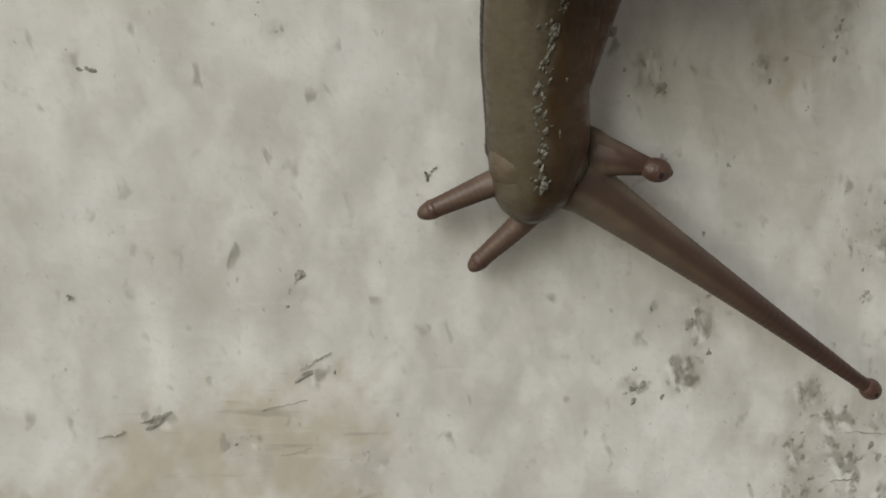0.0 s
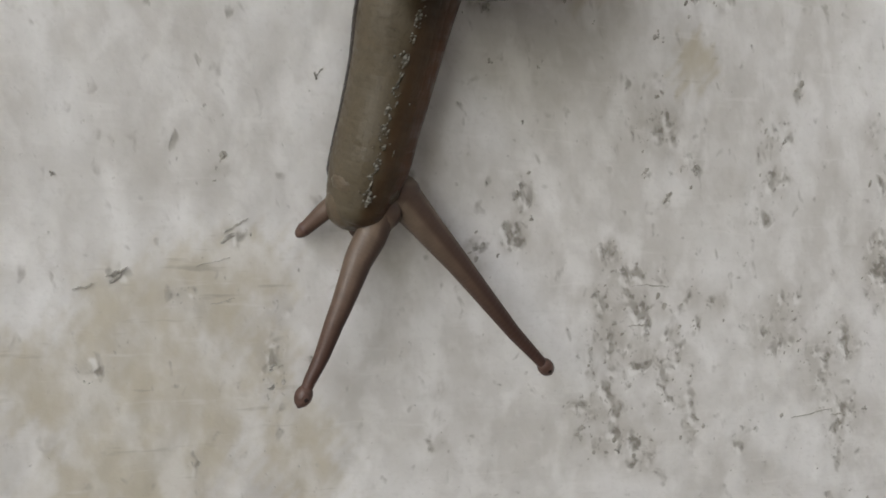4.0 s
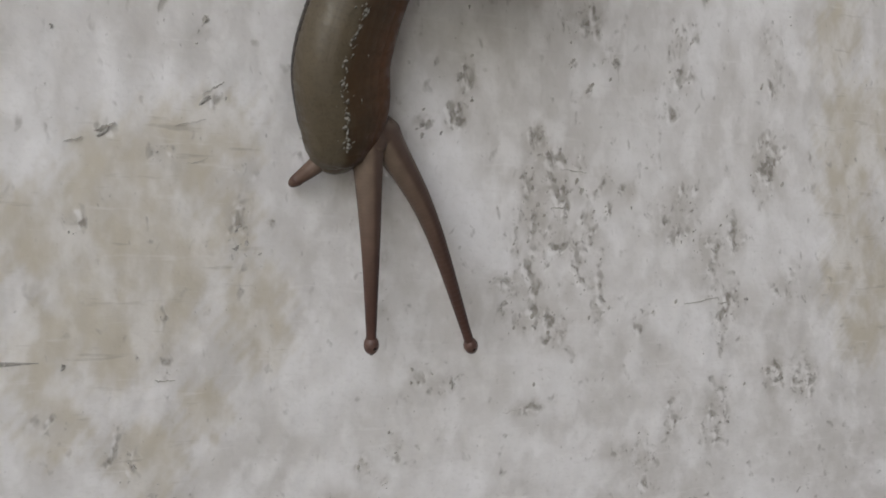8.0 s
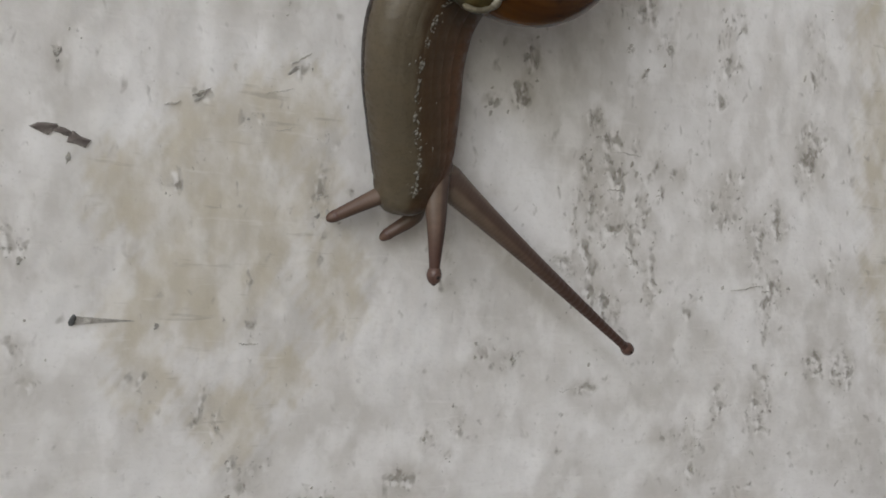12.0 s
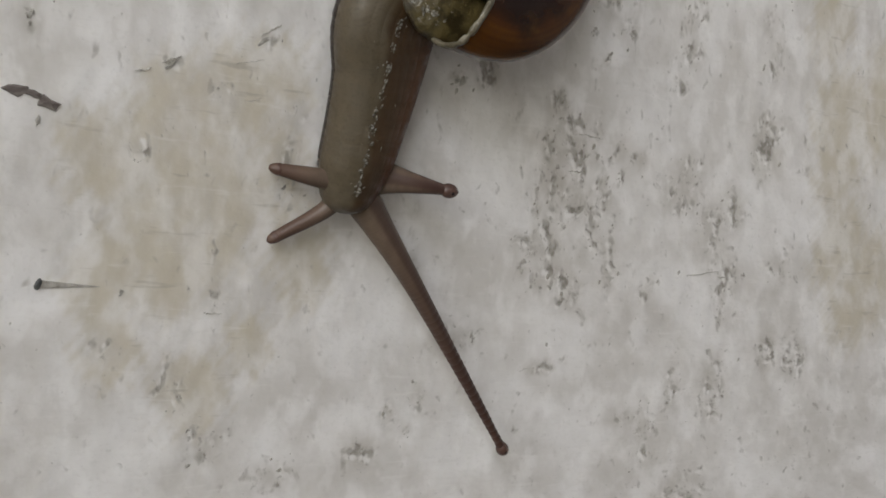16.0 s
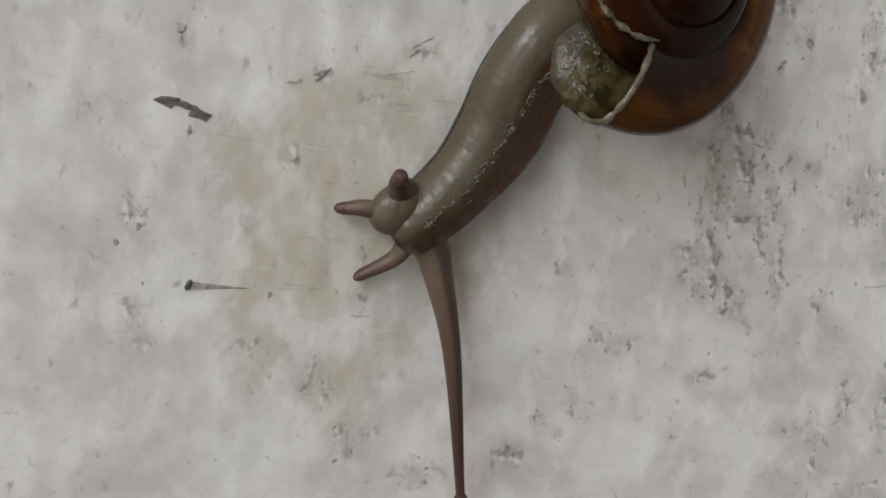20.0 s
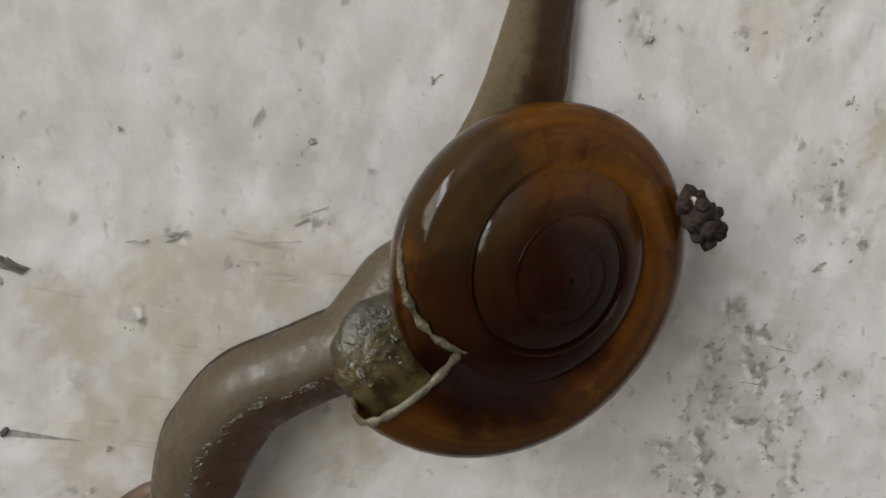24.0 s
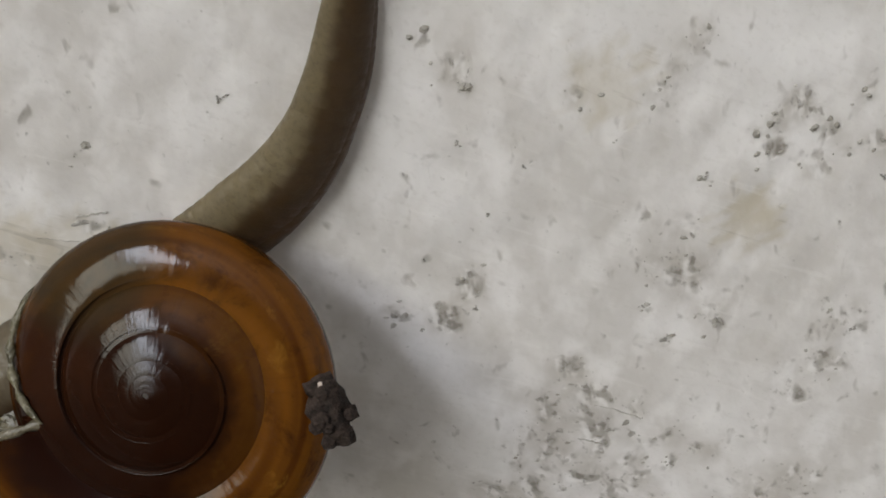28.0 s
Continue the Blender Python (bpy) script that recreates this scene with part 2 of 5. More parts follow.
def stalk_material(name, pale, dark, length, core):
    """Translucent tentacle skin, pale at the root and dark towards the tip, with the muscle strand that shows through it."""
    s = Shader(name, 0.5, 0.4)
    x = s.axis(s.place((1, 1, 1), space="Generated"), 0)
    strand = s.ramp(s.maths("ABSOLUTE", s.maths("SUBTRACT", x, 0.36)), 0.30, 0.10)
    n = s.noise(body_coords(s), 0.9, 3)
    far = s.ramp(s.attribute("rest"), length * 0.1, length * 0.95)
    base = s.blend(s.ramp(n, 0.3, 0.7), s.blend(far, pale, dark), s.blend(far, tuple(c * 0.8 for c in pale), tuple(c * 0.75 for c in dark)))
    s.colour(s.blend(s.maths("MULTIPLY", strand, core), base, (0.040, 0.018, 0.014)))
    s.bump(n, 0.03)
    return s.mat


def shell_material():
    s = Shader("amber_shell", 0.10, 0.14)
    at = s.place()
    turn, ring = s.attribute("whorl"), s.attribute("around")
    blot = s.noise(at, 0.28, 4)
    small = s.noise(at, 0.9, 4, 0.6)
    lines = s.nodes.new("ShaderNodeCombineXYZ")
    s.put(lines.inputs[0], s.maths("MULTIPLY", turn, 60.0))
    s.put(lines.inputs[1], s.maths("MULTIPLY", ring, 1.2))
    growth = s.noise(lines.outputs[0], 1.0, 4, 0.6)
    band = s.nodes.new("ShaderNodeCombineXYZ")
    s.put(band.inputs[0], s.maths("MULTIPLY", turn, 2.2))
    s.put(band.inputs[1], s.maths("MULTIPLY", ring, 11.0))
    bands = s.noise(band.outputs[0], 0.5, 3, 0.5, 0.6)
    amber = s.blend(s.ramp(bands, 0.32, 0.62), (0.116, 0.042, 0.0050), (0.034, 0.0100, 0.0016))
    amber = s.blend(s.ramp(growth, 0.5, 0.75, 0.0, 0.25), amber, (0.03, 0.009, 0.003))
    scar = s.nodes.new("ShaderNodeCombineXYZ")
    s.put(scar.inputs[0], s.maths("MULTIPLY", turn, 14.0))
    s.put(scar.inputs[1], s.maths("MULTIPLY", ring, 7.0))
    scars = s.noise(scar.outputs[0], 1.0, 5, 0.65, 0.4)
    amber = s.blend(s.ramp(scars, 0.52, 0.70, 0.0, 0.75), amber, (0.020, 0.007, 0.002))
    amber = s.blend(s.ramp(scars, 0.42, 0.30, 0.0, 0.6), amber, (0.140, 0.066, 0.010))
    amber = s.blend(s.ramp(small, 0.62, 0.72, 0.0, 0.35), amber, (0.018, 0.006, 0.002))
    # the visceral mass shows dark through the upper whorls
    d = s.maths("ADD", s.distance(at, (3.2, 1.3, 3), (0.85, 1, 0.3)), s.maths("MULTIPLY", s.maths("SUBTRACT", blot, 0.5), 4.5))
    base = s.blend(s.ramp(d, 7.4, 4.8), amber, (0.009, 0.0026, 0.0014))
    side = s.distance(at, (5.5, -3.6, 2), (1, 1, 0.3))
    base = s.blend(s.maths("MULTIPLY", s.ramp(side, 5.0, 2.5), s.ramp(blot, 0.4, 0.6)), base, (0.022, 0.007, 0.003))
    base = s.blend(s.ramp(turn, 0.72, 1.15, 0.0, 0.5), base, (0.014, 0.0045, 0.0016))
    # a greenish grey hind part where the lung wall lies behind the shell
    lung = s.distance(at, (1.6, -8.6, 0.5), (1, 1, 0.4))
    base = s.blend(s.ramp(lung, 6.0, 3.0, 0.0, 0.8), base, (0.021, 0.0145, 0.0065))
    s.colour(base)
    s.bump(s.maths("ADD", growth, s.maths("MULTIPLY", scars, 0.8)), 0.035, 0.6)
    return s.mat


M = dict(
    plaster=plaster_material(),
    # unseen surfaces that close the room, pale enough to fill the shadows
    room=plain_material("unseen_room_wall", (0.53, 0.51, 0.485), (0.58, 0.56, 0.535), 0.01, 0.9),
    # for the wall behind the view, dark to keep the shell's reflections dark
    dim=plain_material("unseen_dark_wall", (0.07, 0.06, 0.05), (0.09, 0.08, 0.07), 0.01, 0.9),
    floor=plain_material("cement_floor", (0.30, 0.285, 0.26), (0.36, 0.34, 0.31), 0.02, 0.8),
    shell=shell_material(),
    lip=plain_material("pale_lip", (0.140, 0.120, 0.083), (0.066, 0.054, 0.031), 0.8, 0.3, 0.5, 0.12),
    lap=plain_material("mantle_edge", (0.040, 0.034, 0.017), (0.098, 0.084, 0.048), 0.8, 0.25, 0.5, 0.2),
    mantle=mantle_material(),
    head=skin_material("head_skin", (0.074, 0.053, 0.032), (0.098, 0.071, 0.044), 0.46, 0.04),
    rim=skin_material("foot_rim_skin", (0.020, 0.014, 0.011), (0.032, 0.023, 0.018)),
    feeler=stalk_material("feeler_skin", (0.135, 0.095, 0.068), (0.092, 0.052, 0.036), 4.0, 0.2),
    bulb=plain_material("eye_bulb_skin", (0.062, 0.031, 0.023), (0.088, 0.047, 0.035), 1.5, 0.4),
    pale_dirt=plain_material("pale_grey_dirt", (0.36, 0.33, 0.285), (0.52, 0.485, 0.44), 1.5, 0.85, 0.3, 0.2),
    # slime whose pale tone stands in for wet glints
    slime=plain_material("pale_slime_glint", (0.10, 0.085, 0.060), (0.29, 0.27, 0.23), 2.5, 0.26, 0.5, 0.25),
    eye=plain_material("eye_pigment", (0.015, 0.01, 0.01), (0.03, 0.02, 0.018), 3, 0.2),
    crumb=plain_material("soil_crumb", (0.012, 0.0085, 0.007), (0.050, 0.035, 0.028), 1.3, 0.7, 0.12, 0.3),
    grit=plain_material("pale_grit", (0.5, 0.42, 0.36), (0.32, 0.25, 0.2), 1.5, 0.4),
    dirt=plain_material("grey_dirt", (0.34, 0.312, 0.275), (0.52, 0.485, 0.44), 1.5, 0.8, 0.3, 0.2),
    smear=plain_material("brown_smear", (0.13, 0.105, 0.095), (0.22, 0.19, 0.17), 1.2, 0.75, 0.3, 0.2),
    hole_dark=plain_material("dark_nail_hole", (0.04, 0.04, 0.04), (0.12, 0.12, 0.115), 1.0, 0.8),
    frame=plain_material("window_paint", (0.55, 0.54, 0.50), (0.6, 0.58, 0.55), 0.03, 0.6),
)
# the back, strand by strand from the grey side to the brown side, whose shade is painted in
BACK = [shaded_side_skin("back_skin", (0.074, 0.057, 0.035), (0.042, 0.0215, 0.0080), (0.078, 0.026, 0.0058), -0.85 * (q - 0.32 * (1 - q * q))) for q in (k / 3 - 1 for k in range(7))]
# the tail's brown half also carries the shade of its unlit side
TAIL = shaded_side_skin("tail_skin", (0.104, 0.080, 0.043), (0.040, 0.022, 0.0085), (0.058, 0.025, 0.0075), 0.2, -1)
# strip along the tail, darkened to paint in the shade there
FRINGE = shaded_side_skin("foot_shade_skin", (0.050, 0.030, 0.012), (0.044, 0.024, 0.009), (0.062, 0.027, 0.008), -0.8, -1)
STALK = stalk_material("stalk_skin", (0.138, 0.097, 0.068), (0.068, 0.032, 0.023), 17.0, 0.72)


# ---- mesh helpers ----
def mesh_of(name, verts, faces, smooth=True):
    me = bpy.data.meshes.new(name)
    me.from_pydata([tuple(v) for v in verts], [], faces)
    if smooth:
        me.polygons.foreach_set("use_smooth", [True] * len(me.polygons))
    me.update()
    return me


def part(name, me, material, parent=None, label=""):
    ob = new(name, me)
    if material and not me.materials:
        me.materials.append(material)
    if parent is not None:
        ob.parent = parent
    return tagged(ob, label)


def box(x0, x1, y0, y1, z0, z1, name="box"):
    v = [(x, y, z) for x in (x0, x1) for y in (y0, y1) for z in (z0, z1)]
    f = [(0, 1, 3, 2), (4, 6, 7, 5), (0, 4, 5, 1), (2, 3, 7, 6), (0, 2, 6, 4), (1, 5, 7, 3)]
    return mesh_of(name, v, f, False)


def ovoid(name, a, b, c, seg=18, rings=11, shape=None, square=1.0):
    """An ovoid with its long axis on y; semi-axes in millimetres; square below 1 flattens its top and sides; shape(x, y, z) may mould it."""
    verts, faces = [], []
    for i in range(rings + 1):
        th = math.pi * i / rings
        for j in range(seg):
            ph = 2 * math.pi * j / seg
            x, z = (math.copysign(abs(q) ** square, q) for q in (math.cos(ph), math.sin(ph)))
            p = [a * math.sin(th) * x, -b * math.cos(th), c * math.sin(th) * z]
            if shape:
                p = shape(*p)
            verts.append([q * MM for q in p])
    for i in range(rings):
        for j in range(seg):
            k = (j + 1) % seg
            faces.append((i * seg + j, i * seg + k, (i + 1) * seg + k, (i + 1) * seg + j))
    return mesh_of(name, verts, faces)


# ---- the wall and the plain room that closes the place ----
def steps(lo, hi, fine, centre_lo, centre_hi, coarse):
    inner = list(np.arange(centre_lo, centre_hi + 0.001, fine))
    below, above, d = [], [], fine
    q = centre_lo
    while q > lo:
        d *= coarse
        q = max(lo, q - d)
        below.append(q)
    q, d = centre_hi, fine
    while q < hi:
        d *= coarse
        q = min(hi, q + d)
        above.append(q)
    return below[::-1] + inner + above


WEAR, STAINS = [], []


def worn(u, v, wide, high, depth):
    """A place where the wash has worn off: half-axes along and across the brush, and how far it has gone."""
    WEAR.append((u, v, wide, high, depth))


def yellowed(u, v, size):
    STAINS.append((u, v, size))


worn(-18.2, -22.3, 0.80, 2.24, 0.7)
worn(-19.0, -31.8, 0.72, 2.45, 0.7)
worn(-11.6, 5.5, 0.38, 0.59, 0.6)
worn(-13.0, -9.6, 0.56, 1.40, 0.5)
worn(-10.2, -36.4, 2.25, 1.24, 0.4)
worn(5.8, 3.9, 0.58, 0.45, 0.5)
worn(5.1, -10.0, 0.66, 0.37, 0.5)
worn(5.2, -14.8, 0.83, 0.47, 0.8)
worn(-2.7, -15.1, 0.69, 1.09, 0.4)
worn(1.6, -18.4, 1.29, 1.46, 0.5)
worn(-5.9, -20.8, 0.97, 0.65, 0.6)
worn(-0.2, -34.1, 0.57, 3.51, 0.4)
worn(-4.7, -42.0, 1.67, 2.57, 0.6)
worn(-2.1, -48.8, 2.36, 1.99, 0.6)
worn(4.3, -55.2, 2.65, 1.53, 0.6)
worn(13.3, -1.9, 0.34, 0.52, 0.4)
worn(7.6, -21.6, 1.40, 1.15, 0.5)
worn(6.6, -25.3, 1.42, 1.58, 0.6)
worn(6.9, -27.8, 1.05, 1.93, 0.6)
worn(17.3, -54.0, 0.81, 1.34, 0.7)
worn(14.0, -56.9, 1.72, 1.58, 0.8)
worn(23.1, -0.7, 0.54, 0.59, 0.6)
worn(25.2, -2.8, 0.71, 1.22, 0.8)
worn(26.0, -3.9, 0.46, 0.49, 0.8)
worn(26.2, -8.2, 0.77, 2.21, 0.3)
worn(28.3, -19.5, 1.05, 1.64, 0.9)
worn(24.0, -22.1, 0.82, 0.41, 0.8)
worn(27.4, -22.5, 1.27, 1.46, 0.9)
worn(19.7, -33.3, 0.43, 0.49, 0.7)
worn(19.7, -36.0, 0.38, 0.40, 0.8)
worn(19.2, -38.2, 0.77, 0.92, 0.6)
worn(23.5, -46.8, 1.08, 1.45, 0.5)
worn(26.5, -48.9, 2.31, 1.39, 0.5)
worn(20.3, -53.1, 1.21, 2.30, 0.6)
worn(19.4, -56.2, 0.68, 0.57, 0.7)
worn(39.1, 0.5, 0.36, 0.74, 0.6)
worn(38.2, -0.4, 0.63, 1.12, 0.6)
worn(37.8, -2.2, 0.68, 0.77, 0.8)
worn(37.1, -3.9, 0.85, 1.05, 0.6)
worn(32.6, -4.5, 0.71, 0.82, 0.6)
worn(41.5, -10.4, 0.40, 0.33, 0.7)
worn(38.0, -13.9, 1.63, 2.17, 0.3)
worn(40.9, -14.3, 1.14, 0.82, 0.6)
worn(39.5, -17.1, 0.48, 1.62, 0.5)
worn(42.0, -18.1, 1.65, 2.13, 0.8)
worn(39.9, -18.9, 0.34, 0.37, 0.7)
worn(40.1, -21.4, 0.37, 0.38, 0.7)
worn(36.4, -27.2, 1.32, 1.26, 0.9)
worn(38.2, -29.9, 2.44, 1.16, 0.7)
worn(41.6, -31.4, 1.01, 0.85, 0.6)
worn(35.7, -31.6, 0.97, 2.79, 0.8)
worn(38.9, -32.8, 2.95, 1.80, 0.7)
worn(34.5, -33.9, 1.33, 1.01, 0.5)
worn(41.3, -34.3, 1.29, 1.21, 0.5)
worn(33.9, -35.7, 1.22, 0.95, 0.5)
worn(39.5, -35.7, 1.29, 1.52, 0.8)
worn(36.9, -35.9, 1.79, 1.96, 0.8)
worn(34.4, -37.6, 0.61, 0.77, 0.7)
worn(39.9, -38.9, 1.48, 1.69, 0.7)
worn(38.1, -39.6, 0.63, 1.72, 0.7)
worn(33.7, -41.1, 2.01, 1.49, 0.8)
worn(36.2, -41.2, 2.41, 2.72, 0.7)
worn(41.9, -41.8, 1.04, 1.64, 0.6)
worn(33.6, -43.8, 1.20, 0.82, 0.7)
worn(35.2, -45.7, 1.32, 1.62, 0.6)
worn(37.6, -46.0, 1.81, 1.70, 0.7)
worn(39.6, -48.5, 1.74, 2.41, 0.8)
worn(36.4, -56.0, 2.11, 0.81, 0.8)
worn(49.4, -3.3, 0.28, 0.90, 0.9)
worn(46.0, -4.6, 1.10, 1.55, 0.8)
worn(44.7, -5.5, 0.72, 0.99, 0.8)
worn(47.9, -6.2, 0.70, 0.99, 0.7)
worn(43.8, -6.8, 0.61, 0.27, 0.6)
worn(51.3, -6.9, 0.87, 0.81, 0.5)
worn(49.7, -7.7, 0.38, 0.45, 0.8)
worn(45.0, -8.0, 0.58, 0.74, 0.8)
worn(47.9, -9.3, 0.95, 0.81, 0.6)
worn(44.8, -21.9, 1.00, 1.21, 0.8)
worn(53.7, -22.2, 2.13, 2.31, 0.6)
worn(42.3, -24.3, 0.22, 0.35, 0.8)
worn(51.9, -27.2, 2.10, 1.64, 0.5)
worn(52.4, -29.4, 1.95, 1.59, 0.5)
worn(50.7, -33.8, 1.99, 2.06, 0.4)
worn(45.2, -34.7, 1.06, 0.89, 0.5)
worn(48.1, -36.1, 1.10, 1.04, 0.6)
worn(43.1, -37.0, 0.55, 2.16, 0.7)
worn(45.7, -37.7, 0.36, 0.85, 0.7)
worn(42.4, -39.2, 2.52, 2.20, 0.7)
worn(51.9, -39.4, 1.71, 1.15, 0.5)
worn(45.0, -42.0, 1.11, 1.30, 0.4)
worn(43.1, -44.7, 2.77, 1.58, 0.5)
worn(45.1, -48.3, 1.02, 2.22, 0.8)
worn(51.1, -51.1, 1.52, 3.14, 0.5)
worn(51.2, -68.2, 2.47, 1.05, 0.6)
worn(53.4, -70.3, 2.03, 2.16, 0.6)
worn(53.7, -74.7, 2.60, 1.48, 0.5)
worn(56.2, -17.9, 0.80, 1.80, 0.5)
worn(54.0, -26.5, 1.53, 1.96, 0.6)
worn(55.8, -39.9, 2.38, 2.13, 0.6)
worn(55.4, -42.5, 2.86, 2.38, 0.6)
worn(60.0, -46.5, 1.76, 1.84, 0.6)
worn(63.8, -46.7, 2.62, 2.31, 0.7)
worn(61.4, -50.6, 2.46, 3.27, 0.5)
worn(64.1, -56.5, 2.41, 4.12, 0.7)
worn(57.2, -66.8, 1.21, 4.02, 0.6)
worn(64.5, -70.5, 2.79, 5.76, 0.6)
worn(61.8, -84.1, 4.84, 4.54, 0.6)
worn(66.1, -25.7, 1.53, 2.25, 0.5)
worn(67.5, -30.7, 1.11, 3.44, 0.5)
worn(68.1, -39.6, 2.18, 3.69, 0.9)
worn(69.2, -42.7, 1.33, 2.28, 0.5)
worn(73.7, -56.9, 2.34, 3.29, 0.5)
worn(73.9, -68.5, 1.75, 2.92, 0.9)
worn(79.4, -71.3, 2.74, 3.19, 0.8)

yellowed(-3, -18.5, 3.5)
yellowed(2.5, -18.8, 3.6)
yellowed(6.8, -18.2, 2.4)
yellowed(6.5, -25, 2.2)
yellowed(-7, -22, 3.6)
yellowed(-0.5, -24.5, 4)
yellowed(2.4, -27, 3.4)
yellowed(-4.6, -26.8, 4.2)
yellowed(-4.2, -31.5, 3.8)
yellowed(-8, -29.5, 3.2)
yellowed(0.3, -31.4, 2.6)
yellowed(-9.7, -36.6, 2.6)
yellowed(7.6, -33, 3.2)
yellowed(8.5, -37, 2.4)
yellowed(-9.8, -31, 3)
yellowed(-9.5, -20.5, 2.8)
yellowed(4, -16.6, 2.2)
yellowed(-3, -43.5, 3.2)
yellowed(2.5, -41, 2.4)
yellowed(76.5, -28, 3.8)
yellowed(79.5, -38, 4.2)
yellowed(82, -46, 4.6)
yellowed(85, -57, 5)
yellowed(90, -40, 7)
yellowed(92, -66, 7)
yellowed(45, -13.5, 2)
yellowed(34, -3.5, 2.2)


def build_wall():
    us = steps(ROOM["left"] * 1000, ROOM["right"] * 1000, 0.4, -40, 95, 1.35)
    vs = steps(-1300, (ROOM["top"] - 1.3) * 1000, 0.4, -78, 18, 1.35)
    nu, nv = len(us), len(vs)
    verts = []
    for v in vs:
        for u in us:
            near = 1.0 if -60 < u < 120 and -125 < v < 30 else 0.0
            h = 0.0
            if near:
                h = 0.10 * noise.noise((u * 0.10, v * 0.07, 3.1)) + 0.07 * noise.noise((u * 0.45, v * 0.28, 8.2)) + 0.035 * noise.noise((u * 1.1, v * 0.8, 1.7))
                h = min(h, 0.06)
            verts.append((u * MM, v * MM, h * MM))
    flat = np.array(verts) * 1000
    u, v = flat[:, 0], flat[:, 1]
    # the edges of worn and yellowed places wander
    du = 0.30 * np.sin(2.1 * u + 1.3 * v) + 0.22 * np.sin(4.7 * v - 3.1 * u + 1.0)
    dv = 0.30 * np.sin(1.7 * v - 2.3 * u + 2.0) + 0.22 * np.sin(5.3 * u + 2.9 * v)
    wear, yellow = np.zeros(len(u)), np.zeros(len(u))
    for cu, cv, wide, high, depth in WEAR:
        d = np.hypot((u + du * 0.6 - cu) / (wide + 0.15), (v + dv * 0.6 - cv + 0.33 * (u - cu)) / (high + 0.15))
        wear = np.maximum(wear, depth * np.clip((1.5 - d) / 0.95, 0, 1) ** 1.3)
    for cu, cv, size in STAINS:
        d = np.hypot(u + 2 * du - cu, 0.85 * (v + 2 * dv - cv + 0.2 * (u - cu))) / size
        k = np.clip((1.45 - d) / 0.9, 0, 1)
        yellow = np.maximum(yellow, k * k * (3 - 2 * k))
    n = len(verts)
    faces = [(j * nu + i, j * nu + i + 1, (j + 1) * nu + i + 1, (j + 1) * nu + i) for j in range(nv - 1) for i in range(nu - 1)]
    # the back of the wall and its edges give it thickness
    u0, u1, v0, v1, b = us[0] * MM, us[-1] * MM, vs[0] * MM, vs[-1] * MM, -0.2
    verts += [(u0, v0, b), (u1, v0, b), (u1, v1, b), (u0, v1, b)]
    faces.append((n + 3, n + 2, n + 1, n))
    faces.append(tuple(range(nu)) [::-1] + (n, n + 1))
    me = mesh_of("wall_north", verts, faces)
    for name, values in (("worn", wear), ("yellowed", yellow)):
        me.attributes.new(name, "FLOAT", "POINT").data.foreach_set("value", [*values, 0, 0, 0, 0])
    ob = part("wall_north", me, M["plaster"])
    ob.matrix_world = WALL
    return tagged(ob, "old off-white limewashed plaster wall with grey pits and yellow stains", "wall", kind="structure")


wall = build_wall()


def build_room():
    r, o = ROOM, OPEN
    # Floor, ceiling and east wall are out of view, added to bounce fill light.
    floor = part("floor", box(r["left"] - 0.2, r["right"] + 0.2, r["back"] - 0.2, 0.2, -0.2, -0.0005), M["floor"])
    tagged(floor, "unseen plain grey cement floor", "floor", kind="structure")
    top = part("ceiling", box(r["left"] - 0.2, r["right"] + 0.2, r["back"] - 0.2, 0.2, r["top"] + 0.0005, r["top"] + 0.2), M["room"])
    tagged(top, "unseen pale ceiling, added to bounce light", "ceiling", kind="structure")
    # Unseen south wall, added dark so that the glossy shell mirrors little.
    south = part("wall_south", box(r["left"], r["right"], r["back"] - 0.2, r["back"], 0, r["top"]), M["dim"])
    tagged(south, "unseen dark wall facing the old plaster, added to darken reflections", "wall", kind="structure")
    east = part("wall_east", box(r["right"] + 0.001, r["right"] + 0.2, r["back"], 0, 0, r["top"]), M["room"])
    tagged(east, "unseen pale side wall, added to fill the shadows", "wall", kind="structure")
    bm = bmesh.new()
    for y0, y1, z0, z1 in ((r["back"], o["y0"], 0, r["top"]), (o["y1"], 0, 0, r["top"]), (o["y0"], o["y1"], 0, o["z0"]), (o["y0"], o["y1"], o["z1"], r["top"])):
        made = bmesh.ops.create_cube(bm, size=1)["verts"]
        for v in made:
            v.co = Vector((r["left"] - 0.101 + v.co.x * 0.198, (y0 + y1) / 2 + v.co.y * (y1 - y0), (z0 + z1) / 2 + v.co.z * (z1 - z0)))
    me = bpy.data.meshes.new("wall_west")
    bm.to_mesh(me)
    west = tagged(part("wall_west", me, M["room"]), "plain painted wall with an open window", "wall", kind="structure")
    window = new("window_1")
    window.location = (r["left"] - 0.03, (o["y0"] + o["y1"]) / 2, o["z0"])
    tagged(window, "open window with painted bars and no glass", "window", kind="structure")
    w, h = (o["y1"] - o["y0"]) / 2, o["z1"] - o["z0"]
    for name, y0, y1, z0, z1 in (("window_frame", -w, -w + 0.05, 0, h), ("window_frame", w - 0.05, w, 0, h), ("window_frame", -w + 0.05, w - 0.05, h - 0.05, h), ("window_sill", -w + 0.05, w - 0.05, 0, 0.04), ("window_bar", -w + 0.05, w - 0.05, 0.53, 0.57)):
        part(name, box(-0.03, 0.02, y0, y1, z0, z1, name), M["frame"], window)


build_room()

CLUMP = (-9.28, 4.21, 1.96, 0)


